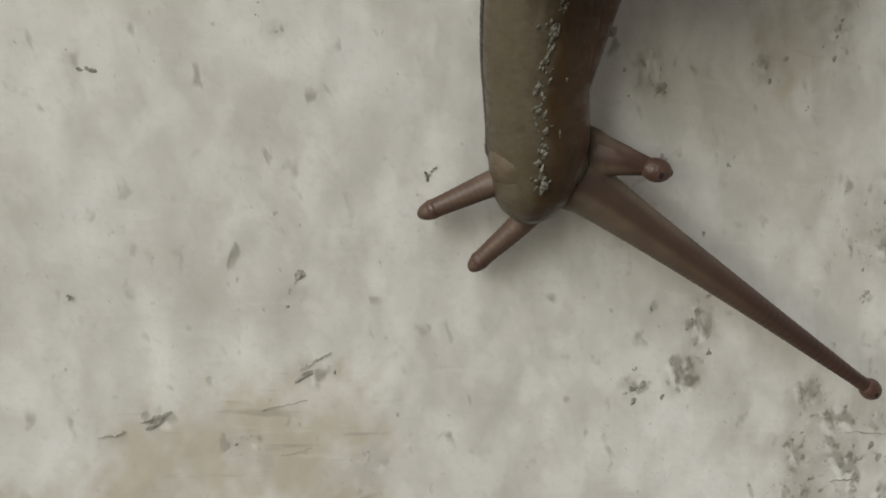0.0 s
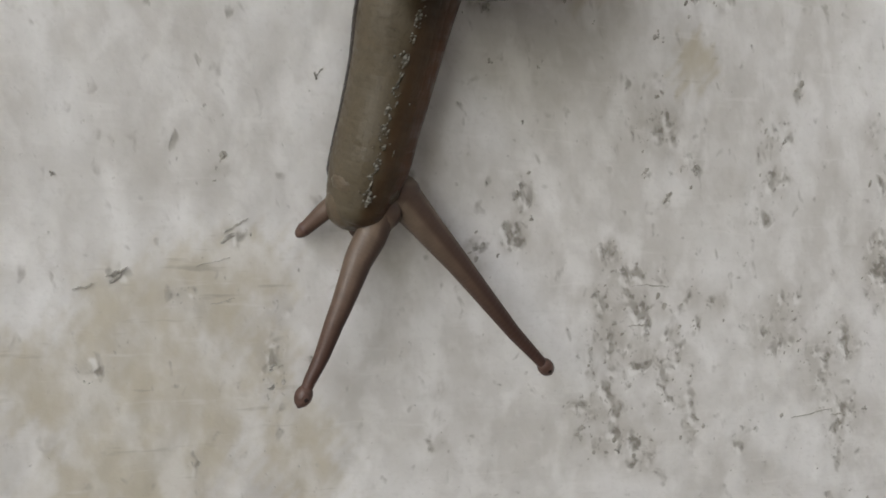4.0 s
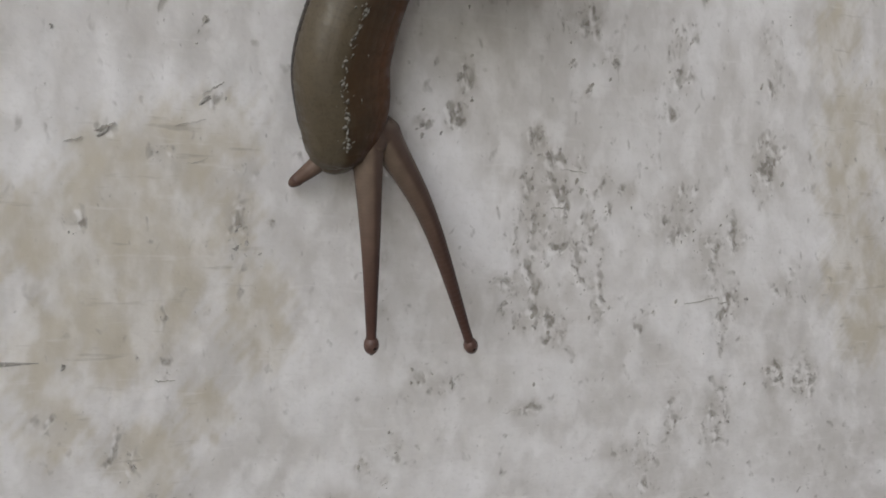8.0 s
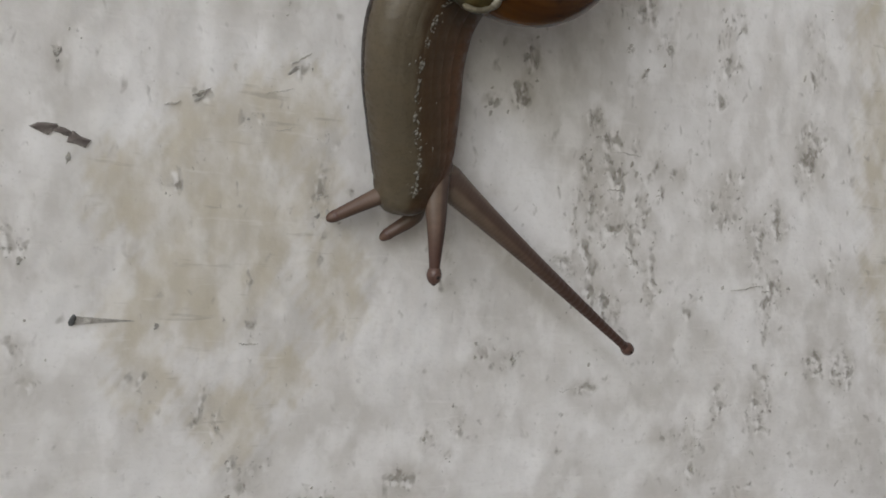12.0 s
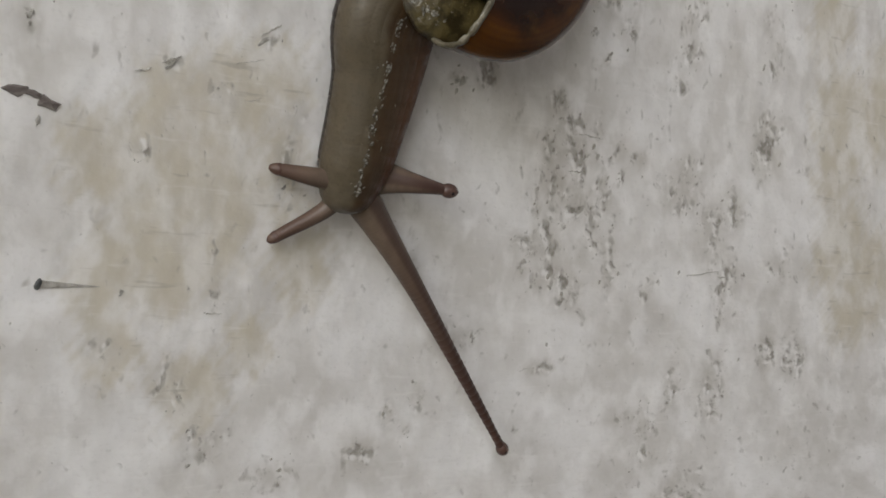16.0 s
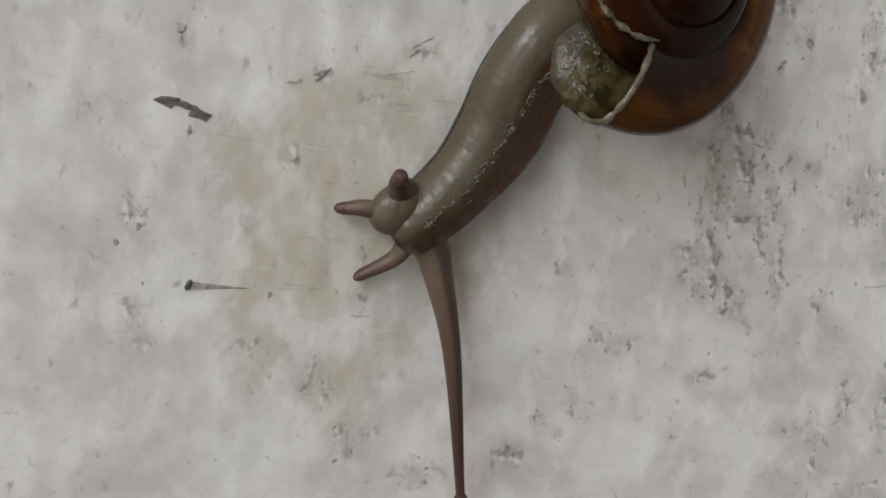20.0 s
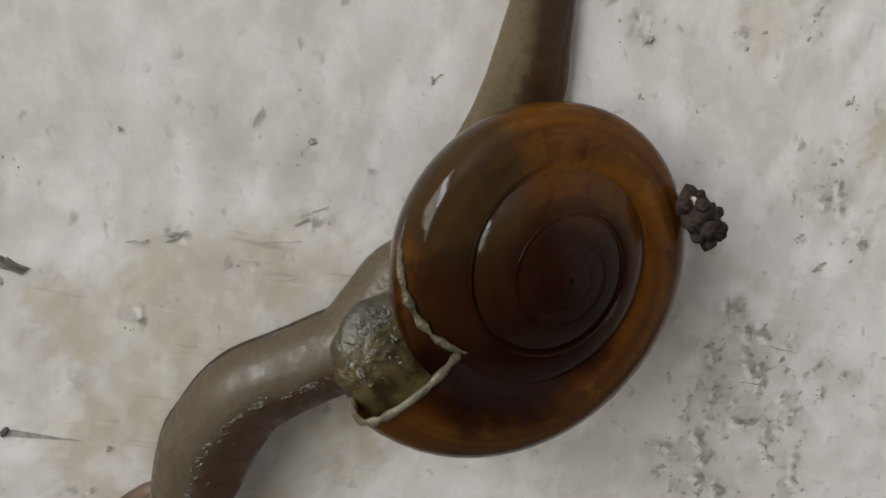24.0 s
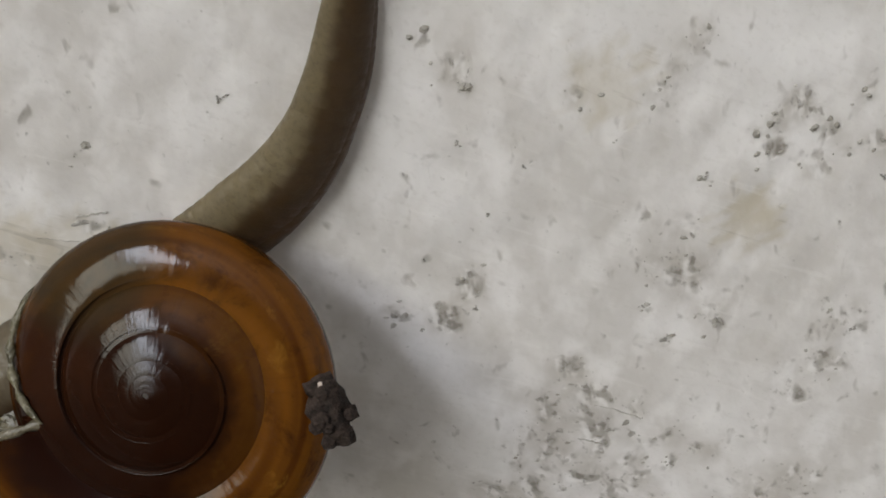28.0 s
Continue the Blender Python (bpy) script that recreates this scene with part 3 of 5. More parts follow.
# ---- marks on the plaster ----
def fleck(name, size, flat, seed, long=1.0):
    """An irregular crumb or flake of dirt, size in millimetres across."""
    rng = random.Random(seed)
    n = 9
    rim = [size / 2 * (0.6 + 0.6 * rng.random()) for _ in range(n)]
    verts, faces = [], []
    for k, (f, z) in enumerate(((1.0, -0.03), (0.86, flat), (0.35, flat * (1.2 + rng.random())))):
        for j in range(n):
            a = 2 * math.pi * j / n
            q = rim[j] * f * (1 + 0.2 * (rng.random() - 0.5))
            verts.append((q * math.cos(a) * long * MM, q * math.sin(a) * MM, z * MM))
    for k in range(2):
        for j in range(n):
            m = (j + 1) % n
            faces.append((k * n + j, k * n + m, (k + 1) * n + m, (k + 1) * n + j))
    faces.append(tuple(2 * n + j for j in range(n)))
    return mesh_of(name, verts, faces, False)


def crumbs(seed):
    """A mark of three to five flecks that lie close together."""
    rng = random.Random(seed)
    verts, faces = [], []
    for k in range(rng.randint(3, 5)):
        me = fleck("fleck", rng.uniform(0.35, 0.8), 0.05, seed * 10 + k, rng.uniform(0.8, 1.5))
        du, dv, turn, n = rng.gauss(0, 0.28) * MM, rng.gauss(0, 0.28) * MM, rng.uniform(0, 6), len(verts)
        c, q = math.cos(turn), math.sin(turn)
        verts += [(v.co.x * c - v.co.y * q + du, v.co.x * q + v.co.y * c + dv, v.co.z) for v in me.vertices]
        faces += [tuple(n + i for i in p.vertices) for p in me.polygons]
        bpy.data.meshes.remove(me)
    return mesh_of("speck", verts, faces, False)


SPECKS = [crumbs(40 + k) for k in range(9)]
for me in SPECKS:
    me.materials.append(M["dirt"])


def speck(u, v, size, turn=0.0, long=1.0):
    ob = part("speck", SPECKS[int(abs(u * 7 + v * 13)) % 9], None, wall)
    ob.matrix_basis = pose(u * MM, v * MM, 0.02 * MM, 0, 0, turn) @ Matrix.Diagonal((size * long * 0.85, size * 0.85, 0.3, 1))


# the dark dot with the comma beside it, and other single marks
speck(42.2, -24.5, 0.47, 0, 1.2)
speck(45.1, -22.4, 0.59, -50, 1.8)
speck(54.9, -23.2, 0.42, 74, 1.2)
speck(52.4, -9.6, 0.38, 111, 1.2)
speck(25.9, -23.7, 0.34, 148, 1.2)
speck(18.5, -33.6, 0.38, 5, 1.2)
speck(6.4, -26.1, 0.51, 20, 1.6)
speck(-2.5, 3.8, 0.51, -40, 1.7)
speck(5.2, -15.0, 0.42, 12, 3.2)
speck(-2.9, -14.9, 0.59, 10, 1.8)
speck(39.8, -21.2, 0.34, 10, 1.2)
speck(41.2, -10.3, 0.42, 47, 1.2)
speck(2.5, -18.3, 0.51, 0, 1.0)
speck(24.1, -22.5, 0.51, 121, 1.2)
speck(6.5, -27.5, 0.47, 158, 1.2)
speck(-8.3, -32.1, 0.42, 15, 1.2)
speck(20.0, -51.4, 0.34, 52, 1.2)
speck(72.8, -67.6, 0.51, 89, 1.2)
speck(67.2, -55.5, 0.51, 126, 1.2)
speck(57.8, -43.9, 0.42, 163, 1.2)
speck(90.2, -53.6, 0.59, 20, 1.2)
speck(90.7, -41.9, 0.68, 57, 1.2)
speck(38.2, -46.2, 0.42, 94, 1.2)
speck(20.1, -33.2, 0.30, 131, 1.2)
speck(19.8, -35.8, 0.34, 168, 1.2)
speck(35.5, -54.5, 0.51, 25, 1.2)
speck(27.2, -49.2, 0.51, 62, 1.2)
speck(75.2, -68.9, 0.68, 99, 1.2)
speck(-3.5, -46.8, 0.38, 136, 1.2)
speck(36.4, -56.1, 0.51, 173, 1.2)
speck(-17.7, -23.4, 0.51, 30, 1.2)
speck(-13.3, -9.7, 0.59, 80, 1.6)
speck(36.8, -46.8, 0.51, 104, 1.2)
speck(26.2, -8.3, 0.42, 141, 1.2)
speck(35.4, -7.5, 0.42, 178, 1.2)
speck(-5.5, -6.9, 0.30, 35, 1.2)
speck(12.7, -5.5, 0.34, 72, 1.2)
speck(40.3, -33.9, 0.42, 10, 1.5)
speck(30.3, -9.8, 0.26, 146, 1.2)
speck(13.1, -5.3, 0.30, 3, 1.2)
speck(28.7, -13.5, 0.26, 40, 1.2)
speck(25.3, -17.4, 0.26, 77, 1.2)
speck(29.1, -21.6, 0.34, 114, 1.2)
speck(5.6, -23.3, 0.34, 151, 1.2)
speck(39.9, -32.6, 0.34, 8, 1.2)

def speckle(zones):
    """Crumbs too small and too many to be counted, strewn over the worn zones."""
    rng = random.Random(5)
    verts, faces = [], []
    for u, v, spread, count in zones:
        for _ in range(count):
            cu, cv = rng.gauss(u, spread), rng.gauss(v, spread * 1.3)
            s = 0.07 + 0.26 * rng.random() ** 2.0
            n, k0, a0, lean = 6, len(verts), rng.random() * 6, 0.6 + 0.9 * rng.random()
            for j in range(n):
                a = a0 + 2 * math.pi * j / n
                q = s * (0.6 + 0.6 * rng.random())
                verts.append(((cu + q * math.cos(a)) * MM, (cv + lean * q * math.sin(a)) * MM, 0.0))
            verts.append((cu * MM, cv * MM, (0.05 + 0.04 * rng.random()) * MM))
            faces += [(k0 + j, k0 + (j + 1) % n, k0 + n) for j in range(n)]
    ob = part("grit", mesh_of("grit", verts, faces, False), M["pale_dirt"], wall)
    tagged(ob, "fine grey grit in the pitted plaster", kind="stuff")


speckle([(u, v, (wide + high) * 0.4, 3) for u, v, wide, high, depth in WEAR if depth > 0.45])


def crack(u, v, length, width, turn, seed):
    """A hairline crack in the wash that swells and thins along its way."""
    rng = random.Random(seed)
    n = 16
    verts, faces, drift = [], [], 0.0
    for i in range(n + 1):
        k = i / n
        drift += rng.gauss(0, 0.05)
        w = width * math.sin(math.pi * min(0.97, max(0.03, k))) ** 0.6 * rng.uniform(0.35, 1.2) / 2
        x = (k - 0.5) * length
        verts += [(x * MM, (drift - w) * MM, 0.0), (x * MM, drift * MM, 0.07 * MM), (x * MM, (drift + w) * MM, 0.0)]
    for i in range(n):
        a, b = 3 * i, 3 * i + 3
        faces += [(a, b, b + 1, a + 1), (a + 1, b + 1, b + 2, a + 2)]
    ob = part("crack", mesh_of("crack", verts, faces), M["pale_dirt"], wall)
    ob.matrix_basis = pose(u * MM, v * MM, 0.02 * MM, 0, 0, turn)


crack(60.0, -53.2, 5.5, 0.15, -16, 1)
crack(63.5, -54.6, 2.0, 0.22, -14, 2)
crack(40.5, -31.7, 4.0, 0.15, -18, 3)
crack(39.3, -35.2, 2.4, 0.16, -20, 4)
crack(-0.6, -36.5, 1.8, 0.14, -18, 5)
crack(-2.9, -14.8, 1.6, 0.24, -3, 6)
crack(-5.2, -14.9, 1.3, 0.12, 2, 7)
crack(5.6, -14.5, 1.8, 0.22, 3, 8)
crack(3.6, -16.2, 2.4, 0.10, 0, 9)
crack(3.8, -19.3, 1.8, 0.12, -2, 10)
crack(34.0, -55.3, 1.6, 0.20, -16, 11)


def smear():
    """A dried brown smear in two lobes, with a short tail."""
    ob = new("dried_smear")
    ob.matrix_world = WALL @ Matrix.Translation((-13.5 * MM, -15.3 * MM, 0))
    tagged(ob, "dried dark brown two-lobed smear on the plaster", "stain")
    for u, v, turn, size, long, seed in ((-1.2, 0.95, -14, 0.95, 2.7, 3), (0.95, -0.5, -38, 1.0, 2.4, 8), (0.0, 0.35, -28, 0.6, 2.4, 5)):
        p = part("lobe", fleck("lobe", 1.0, 0.10, seed), M["smear"], ob)
        p.matrix_basis = pose(u * MM, v * MM, 0, 0, 0, turn) @ Matrix.Diagonal((size * long, size, 1, 1))
    p = part("drip", fleck("drip", 1.0, 0.05, 15), M["dirt"], ob)
    p.matrix_basis = pose(0.1 * MM, -1.6 * MM, 0, 0, 0, 80) @ Matrix.Diagonal((1.0, 0.5, 1, 1))


def scratch():
    """A nail-like hole, dark and blunt, with its shadow laid on as a thinning streak."""
    ob = new("nail_mark")
    ob.matrix_world = spot(-14.7, -29.3, 0, 0, 0, -22)
    tagged(ob, "nail-like dark hole with its painted shadow streak on plaster", "scratch")
    head = part("nail_hole", fleck("nail_hole", 1.0, 0.12, 21), M["hole_dark"], ob)
    head.matrix_basis = Matrix.Diagonal((0.6, 1.0, 1, 1))
    # the hole's shadow, modelled as a flat grey strip that tapers off
    verts, faces = [], []
    n = 14
    for i in range(n + 1):
        k = i / n
        w = (0.30 * (1 - k) ** 1.1 + 0.03) * MM
        for side in (-1, 1):
            verts.append(((0.2 + 4.8 * k) * MM, side * w + 0.1 * k * MM, 0.03 * MM))
        verts.append(((0.2 + 4.8 * k) * MM, 0.1 * k * MM, (0.05 + 0.05 * (1 - k)) * MM))
    for i in range(n):
        a, b = 3 * i, 3 * i + 3
        faces += [(a, b, b + 2, a + 2), (a + 2, b + 2, b + 1, a + 1)]
    part("shadow_streak", mesh_of("shadow_streak", verts, faces), M["dirt"], ob)


smear()
scratch()

# ---- the snail ----
snail = new("snail")
tagged(snail, "glossy amber-shelled land snail with a grey-brown body crawling on plaster", "snail")


def rim(turns):
    """How far the shell's outer wall lies from its axis, counted in turns inwards from the mouth; millimetres."""
    return 9.3 + 4.7 * (1 - turns) ** 3.0 if turns < 1 else 9.3 * math.exp(-0.54 * (turns - 1))


def dome(r):
    """Height of the low spire over the shell's middle plane."""
    return 3.6 - 0.16 * r - 0.022 * r * r


def whorl_ring(turns, seg=30):
    """One ring of the coiled tube: a low arch above, a full round below."""
    half = (rim(turns) - 0.60 * rim(turns + 1)) / 2
    centre = rim(turns) - half
    over, under = (0.64 - 0.44 * min(1.0, max(0.0, turns - 0.95) / 1.4)) * min(half, 3.2), min(1.25 * half, 4.2)
    middle = dome(min(centre, 6.6)) - over
    a = 2 * math.pi * turns
    out = []
    for j in range(seg):
        b = 2 * math.pi * j / seg
        r = centre + half * math.cos(b)
        z = middle + (over if math.sin(b) > 0 else under) * math.sin(b)
        if math.sin(b) > 0:
            # the inner whorls lie nearly flush in one smooth dome
            flush = min(1.0, max(0.0, (turns - 0.75) / 0.6))
            z += flush * (dome(r) - over * (1 - math.sin(b)) - z)
        out.append((r * math.cos(a), r * math.sin(a), z))
    return out


def build_shell():
    seg, per, whorls = 30, 60, 7.2
    n = int(per * whorls)
    verts, faces, turn, ring = [], [], [], []
    for i in range(n + 1):
        t = i / per
        for j, p in enumerate(whorl_ring(t, seg)):
            verts.append([q * MM for q in p])
            turn.append(t)
            ring.append(j / seg)
    for i in range(n):
        for j in range(seg):
            k = (j + 1) % seg
            faces.append((i * seg + j, (i + 1) * seg + j, (i + 1) * seg + k, i * seg + k))
    top = max(v[2] for v in verts[-seg:]) + 0.10 * MM
    verts.append((0, 0, top))
    turn.append(whorls)
    ring.append(0.25)
    faces += [(n * seg + j, n * seg + (j + 1) % seg, len(verts) - 1) for j in range(seg)]
    me = mesh_of("shell", verts, faces)
    for name, values in (("whorl", turn), ("around", ring)):
        me.attributes.new(name, "FLOAT", "POINT").data.foreach_set("value", values)
    return part("shell", me, M["shell"], snail, "glossy translucent amber shell with dark inner whorls")


shell = build_shell()


def build_lip():
    """The rolled pale rim of the shell's mouth."""
    seg, tube = 48, 8
    base = whorl_ring(0.0, seg)
    c = Vector((10.0, 0, -0.3))
    verts, faces = [], []
    for j, p in enumerate(base):
        p = Vector(p)
        outward = (p - c).normalized()
        wob = 0.22 + 0.16 * noise.noise((j * 0.7, 2, 5))
        for k in range(tube):
            a = 2 * math.pi * k / tube
            q = p + outward * wob * math.cos(a) + Vector((0, -1, 0)) * wob * 1.3 * math.sin(a)
            verts.append([x * MM for x in q])
    for j in range(seg):
        m = (j + 1) % seg
        for k in range(tube):
            b = (k + 1) % tube
            faces.append((j * tube + k, j * tube + b, m * tube + b, m * tube + k))
    return part("shell_lip", mesh_of("shell_lip", verts, faces), M["lip"], shell, "thin pale rim of the shell mouth")


build_lip()


def build_lap():
    """The pale edge of the mantle that laps over the shell beside its mouth."""
    n, tube = 26, 8
    verts, faces = [], []
    for i in range(n + 1):
        k = i / n
        a = 2 * math.pi * (1.0 - 0.17 * k)
        b = radians(75 - 95 * k)
        turns = 1.0 - 0.17 * k
        half = (rim(turns) - 0.60 * rim(turns + 1)) / 2
        centre = rim(turns) - half
        over = 0.62 * min(half, 3.2)
        r = centre + half * math.cos(b)
        z = dome(min(centre, 6.6)) - over + over * math.sin(b)
        size = (0.25 + 0.22 * noise.noise((k * 13, 1, 2))) * min(1.0, 4 * (1.02 - k), 6 * (k + 0.08))
        out = Vector((math.cos(a), math.sin(a), 0))
        for j in range(tube):
            c = 2 * math.pi * j / tube
            q = out * (r + size * math.cos(c)) + Vector((0, 0, z + size * 0.8 * math.sin(c)))
            verts.append(q * MM)
    for i in range(n):
        for j in range(tube):
            m = (j + 1) % tube
            faces.append((i * tube + j, i * tube + m, (i + 1) * tube + m, (i + 1) * tube + j))
    part("mantle_lap", mesh_of("mantle_lap", verts, faces), M["lap"], shell, "pale olive mantle edge lapping over the shell")


build_lap()


def lumpy(amount, rate, seed):
    def f(x, y, z):
        d = 1 + amount * noise.noise((x * rate + seed, y * rate, z * rate)) + amount * 0.5 * noise.noise((x * rate * 2.3, y * rate * 2.3 + seed, z * rate * 2.3))
        return x * d, y * d, z * d
    return f


def mantle_folds(x, y, z):
    """Folded edge of the mantle where it fills the shell's mouth."""
    d = 1 + 0.06 * noise.noise((x * 0.7, y * 0.7, z * 0.7 + 4)) + 0.035 * noise.noise((x * 2.1, y * 2.1, z * 2.1))
    return x * d, y * d, z * d


mantle = part("mantle", ovoid("mantle", 3.5, 3.9, 1.45, 52, 40, mantle_folds), M["mantle"], shell, "wrinkled wet olive mantle collar")
mantle.matrix_basis = pose(10.05 * MM, -0.15 * MM, -2.85 * MM, 15)


def build_clump():
    """A clod of dark soil stuck to the rim of the shell, with a few pale grains."""
    clump = part("soil_clump", ovoid("soil_clump", 1.1, 1.75, 1.15, 22, 16, lumpy(0.35, 0.9, 9)), M["crumb"], shell, "dark soil clod stuck to the shell")
    rng = random.Random(12)
    for k in range(40):
        th, ph = rng.uniform(0.2, 2.9), rng.uniform(0, 6.28)
        s = rng.uniform(0.3, 0.7)
        g = part("crumb" if k % 6 else "grain", ovoid("crumb", s, s * 0.8, s * 0.9, 6, 4, lumpy(0.5, 2.0, k)), M["grit"] if k % 6 == 0 else M["crumb"], clump)
        g.data.polygons.foreach_set("use_smooth", [False] * len(g.data.polygons))
        size = 0.4 if k % 6 == 0 else 1.0
        g.matrix_basis = Matrix.Translation((1.05 * MM * math.sin(th) * math.cos(ph), -1.7 * MM * math.cos(th), 1.1 * MM * math.sin(th) * math.sin(ph))) @ Matrix.Scale(size, 4)
    return clump


clump = build_clump()
clump.matrix_basis = pose(CLUMP[0] * MM, CLUMP[1] * MM, CLUMP[2] * MM, 0, 0, CLUMP[3])

SHELL_ROWS, BODY_ROWS = [], []


def shell_at(t, u, v, h, rx, ry, rz):
    SHELL_ROWS.append((t, u, v, h, rx, ry, rz))


def body_at(t, neck, right_stalk, left_stalk, outer_feeler, inner_feeler, tail):
    """The body's course at t: neck and tail as u, v and half-width; stalks as base, bend and tip; feelers as base and tip."""
    BODY_ROWS.append((t, *(np.array(q, float).reshape(-1, n) for q, n in ((neck, 3), (right_stalk, 2), (left_stalk, 2), (outer_feeler, 2), (inner_feeler, 2), (tail, 3)))))


def between(t, head_shift=(0, 0), right_tip=None, left_tip=None):
    """A row halfway between its neighbours, with the head moved aside and the stalks' tips where they are by then."""
    a, b = max((r for r in BODY_ROWS if r[0] < t), key=lambda r: r[0]), min((r for r in BODY_ROWS if r[0] > t), key=lambda r: r[0])
    row = [t] + [(x + y) / 2 for x, y in zip(a[1:], b[1:])]
    for i in range(1, 6):
        lean = np.linspace(0, 1, len(row[i])) ** 1.5 if i == 1 else np.ones(len(row[i]))
        row[i][:, :2] += lean[:, None] * np.array(head_shift)
    for i, tip in ((2, right_tip), (3, left_tip)):
        if tip:
            move = np.array(tip) - row[i][2]
            row[i][1] += 0.5 * move
            row[i][2] += move
    BODY_ROWS.append(tuple(row))
    BODY_ROWS.sort(key=lambda r: r[0])
    c, d = max(r for r in SHELL_ROWS if r[0] < t), min(r for r in SHELL_ROWS if r[0] > t)
    SHELL_ROWS.append((t, *((x + y) / 2 for x, y in zip(c[1:], d[1:]))))
    SHELL_ROWS.sort()


def along(points, k):
    """A smooth curve through points at k from 0 to 1, and its direction."""
    p = np.array(points, float)
    m = len(p) - 1
    x = min(max(k, 0.0), 1.0) * m
    i = min(int(x), m - 1)
    f = x - i
    tan = np.gradient(p, axis=0)
    a, b, ta, tb = p[i], p[i + 1], tan[i], tan[i + 1]
    value = (2 * f**3 - 3 * f**2 + 1) * a + (f**3 - 2 * f**2 + f) * ta + (3 * f**2 - 2 * f**3) * b + (f**3 - f**2) * tb
    slope = (6 * f**2 - 6 * f) * a + (3 * f**2 - 4 * f + 1) * ta + (6 * f - 6 * f**2) * b + (3 * f**2 - 2 * f) * tb
    return value, slope


def aimed(place, way):
    """A pose in wall millimetres whose y axis points along way and whose z axis leans out of the wall."""
    y = Vector(way).normalized()
    z = Vector((0, 0, 1))
    z = (z - y * z.dot(y)).normalized() if abs(y.z) < 0.98 else Vector((0, 1, 0))
    x = y.cross(z)
    m = Matrix((x, y, z)).transposed().to_4x4()
    m.translation = Vector(place) * MM
    return m


# Each piece: its object and the function that gives its pose on the wall from a row of BODY_ROWS.
PIECES = []


def chain(name, count, sizes, material, where, seg=18, rings=11, length=28.0, square=1.0):
    """A row of overlapping rigid pieces; each knows how far along the body it lies, so that the skin runs on from piece to piece."""
    for i in range(count):
        k = i / (count - 1)
        me = ovoid(name, *sizes(k), seg, rings, None, square)
        me.attributes.new("rest", "FLOAT", "POINT").data.foreach_set("value", [k * length] * len(me.vertices))
        me.materials.append(material)
        PIECES.append((part(name, me, None, snail), where, k))


def rise(row, k):
    """How far the neck is raised, and drawn back, where it enters a shell that is held up."""
    held = next(q[3] for q in SHELL_ROWS if q[0] == row[0])
    if row[0] > 23.5:
        # by now the neck arches sideways out of the mouth
        up = 1.6 * max(0.0, 1 - k / 0.7)
        return Vector((0.0, 0.9 * up, up))
    up = 0.5 * max(0.0, held - 6.7) * max(0.0, 1 - k / 0.5) ** 1.2
    return Vector((-0.85 * up, 0.6 * up, up))


def neck_place(side):
    def f(row, k):
        p, d = along(row[1], 0.955 * k)
        across = Vector((d[1], -d[0])).normalized()
        off = -(side - 0.32 * (1 - side * side)) * max(0.25, p[2] - 2.25)
        lift = 2.4 + 0.6 * k - 0.3 * side * side - 1.3 * max(0.0, 1 - k / 0.22)
        lifted = Vector((p[0] + across.x * off, p[1] + across.y * off, lift)) + rise(row, 0.955 * k)
        return aimed(lifted, (d[0], d[1], 0))
    return f


def neck_size(k):
    """Pieces shorten towards the head, so that the neck ends where the head begins."""
    w = 1.0 if k < 0.85 else 1.0 - 0.18 * (k - 0.85) / 0.15
    return 2.3 * w, min(3.8, 1.5 + 24 * (1 - k)), 2.15 * w


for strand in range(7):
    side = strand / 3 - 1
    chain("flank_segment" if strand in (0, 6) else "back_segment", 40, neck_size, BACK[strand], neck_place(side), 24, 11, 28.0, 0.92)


def rim_place(row, k):
    """The dark edge of the foot, low along the lit side of the neck."""
    k = 0.15 + 0.72 * k
    p, d = along(row[1], k)
    across = Vector((d[1], -d[0])).normalized()
    off = max(0.25, p[2] - 2.25) + 0.6
    return aimed((p[0] + across.x * off, p[1] + across.y * off, 1.35 + 0.3 * k), (d[0], d[1], 0))


chain("foot_rim_segment", 34, lambda k: (1.75 - 0.3 * k, min(3.0, 1.2 + 20 * (1 - k)), 1.1), M["rim"], rim_place, 20, 10)


def bead_place(side, aside):
    """On the back of the neck: side as a share of its half-width, aside in millimetres, at the height of the skin there."""
    def f(row, k):
        p, d = along(row[1], k)
        across = Vector((d[1], -d[0])).normalized()
        flat = max(0.25, p[2] - 2.25)
        x = side * p[2] + aside
        fall = math.sqrt(max(0.1, 1 - (max(0.0, abs(x) - flat) / 2.3) ** 2))
        return aimed(Vector((p[0] - across.x * x, p[1] - across.y * x, 2.42 + 0.6 * k + 2.15 * fall)) + rise(row, k), (d[0], d[1], 0))
    return f


def bead(size, seed, parent):
    """A flat, uneven flake of slime, pale to stand in for a wet glint."""
    rng = random.Random(seed)
    me = ovoid("slime_glint", size * rng.uniform(0.5, 1.0), size * rng.uniform(1.0, 2.2), size * 0.26, 9, 6, lumpy(0.6, 5.0, seed))
    me.transform(pose(0, 0, 0, 0, 0, rng.gauss(-25, 25)))
    return part("slime_glint", me, M["slime"], parent, "pale flake of slime with a wet glint in its colour")


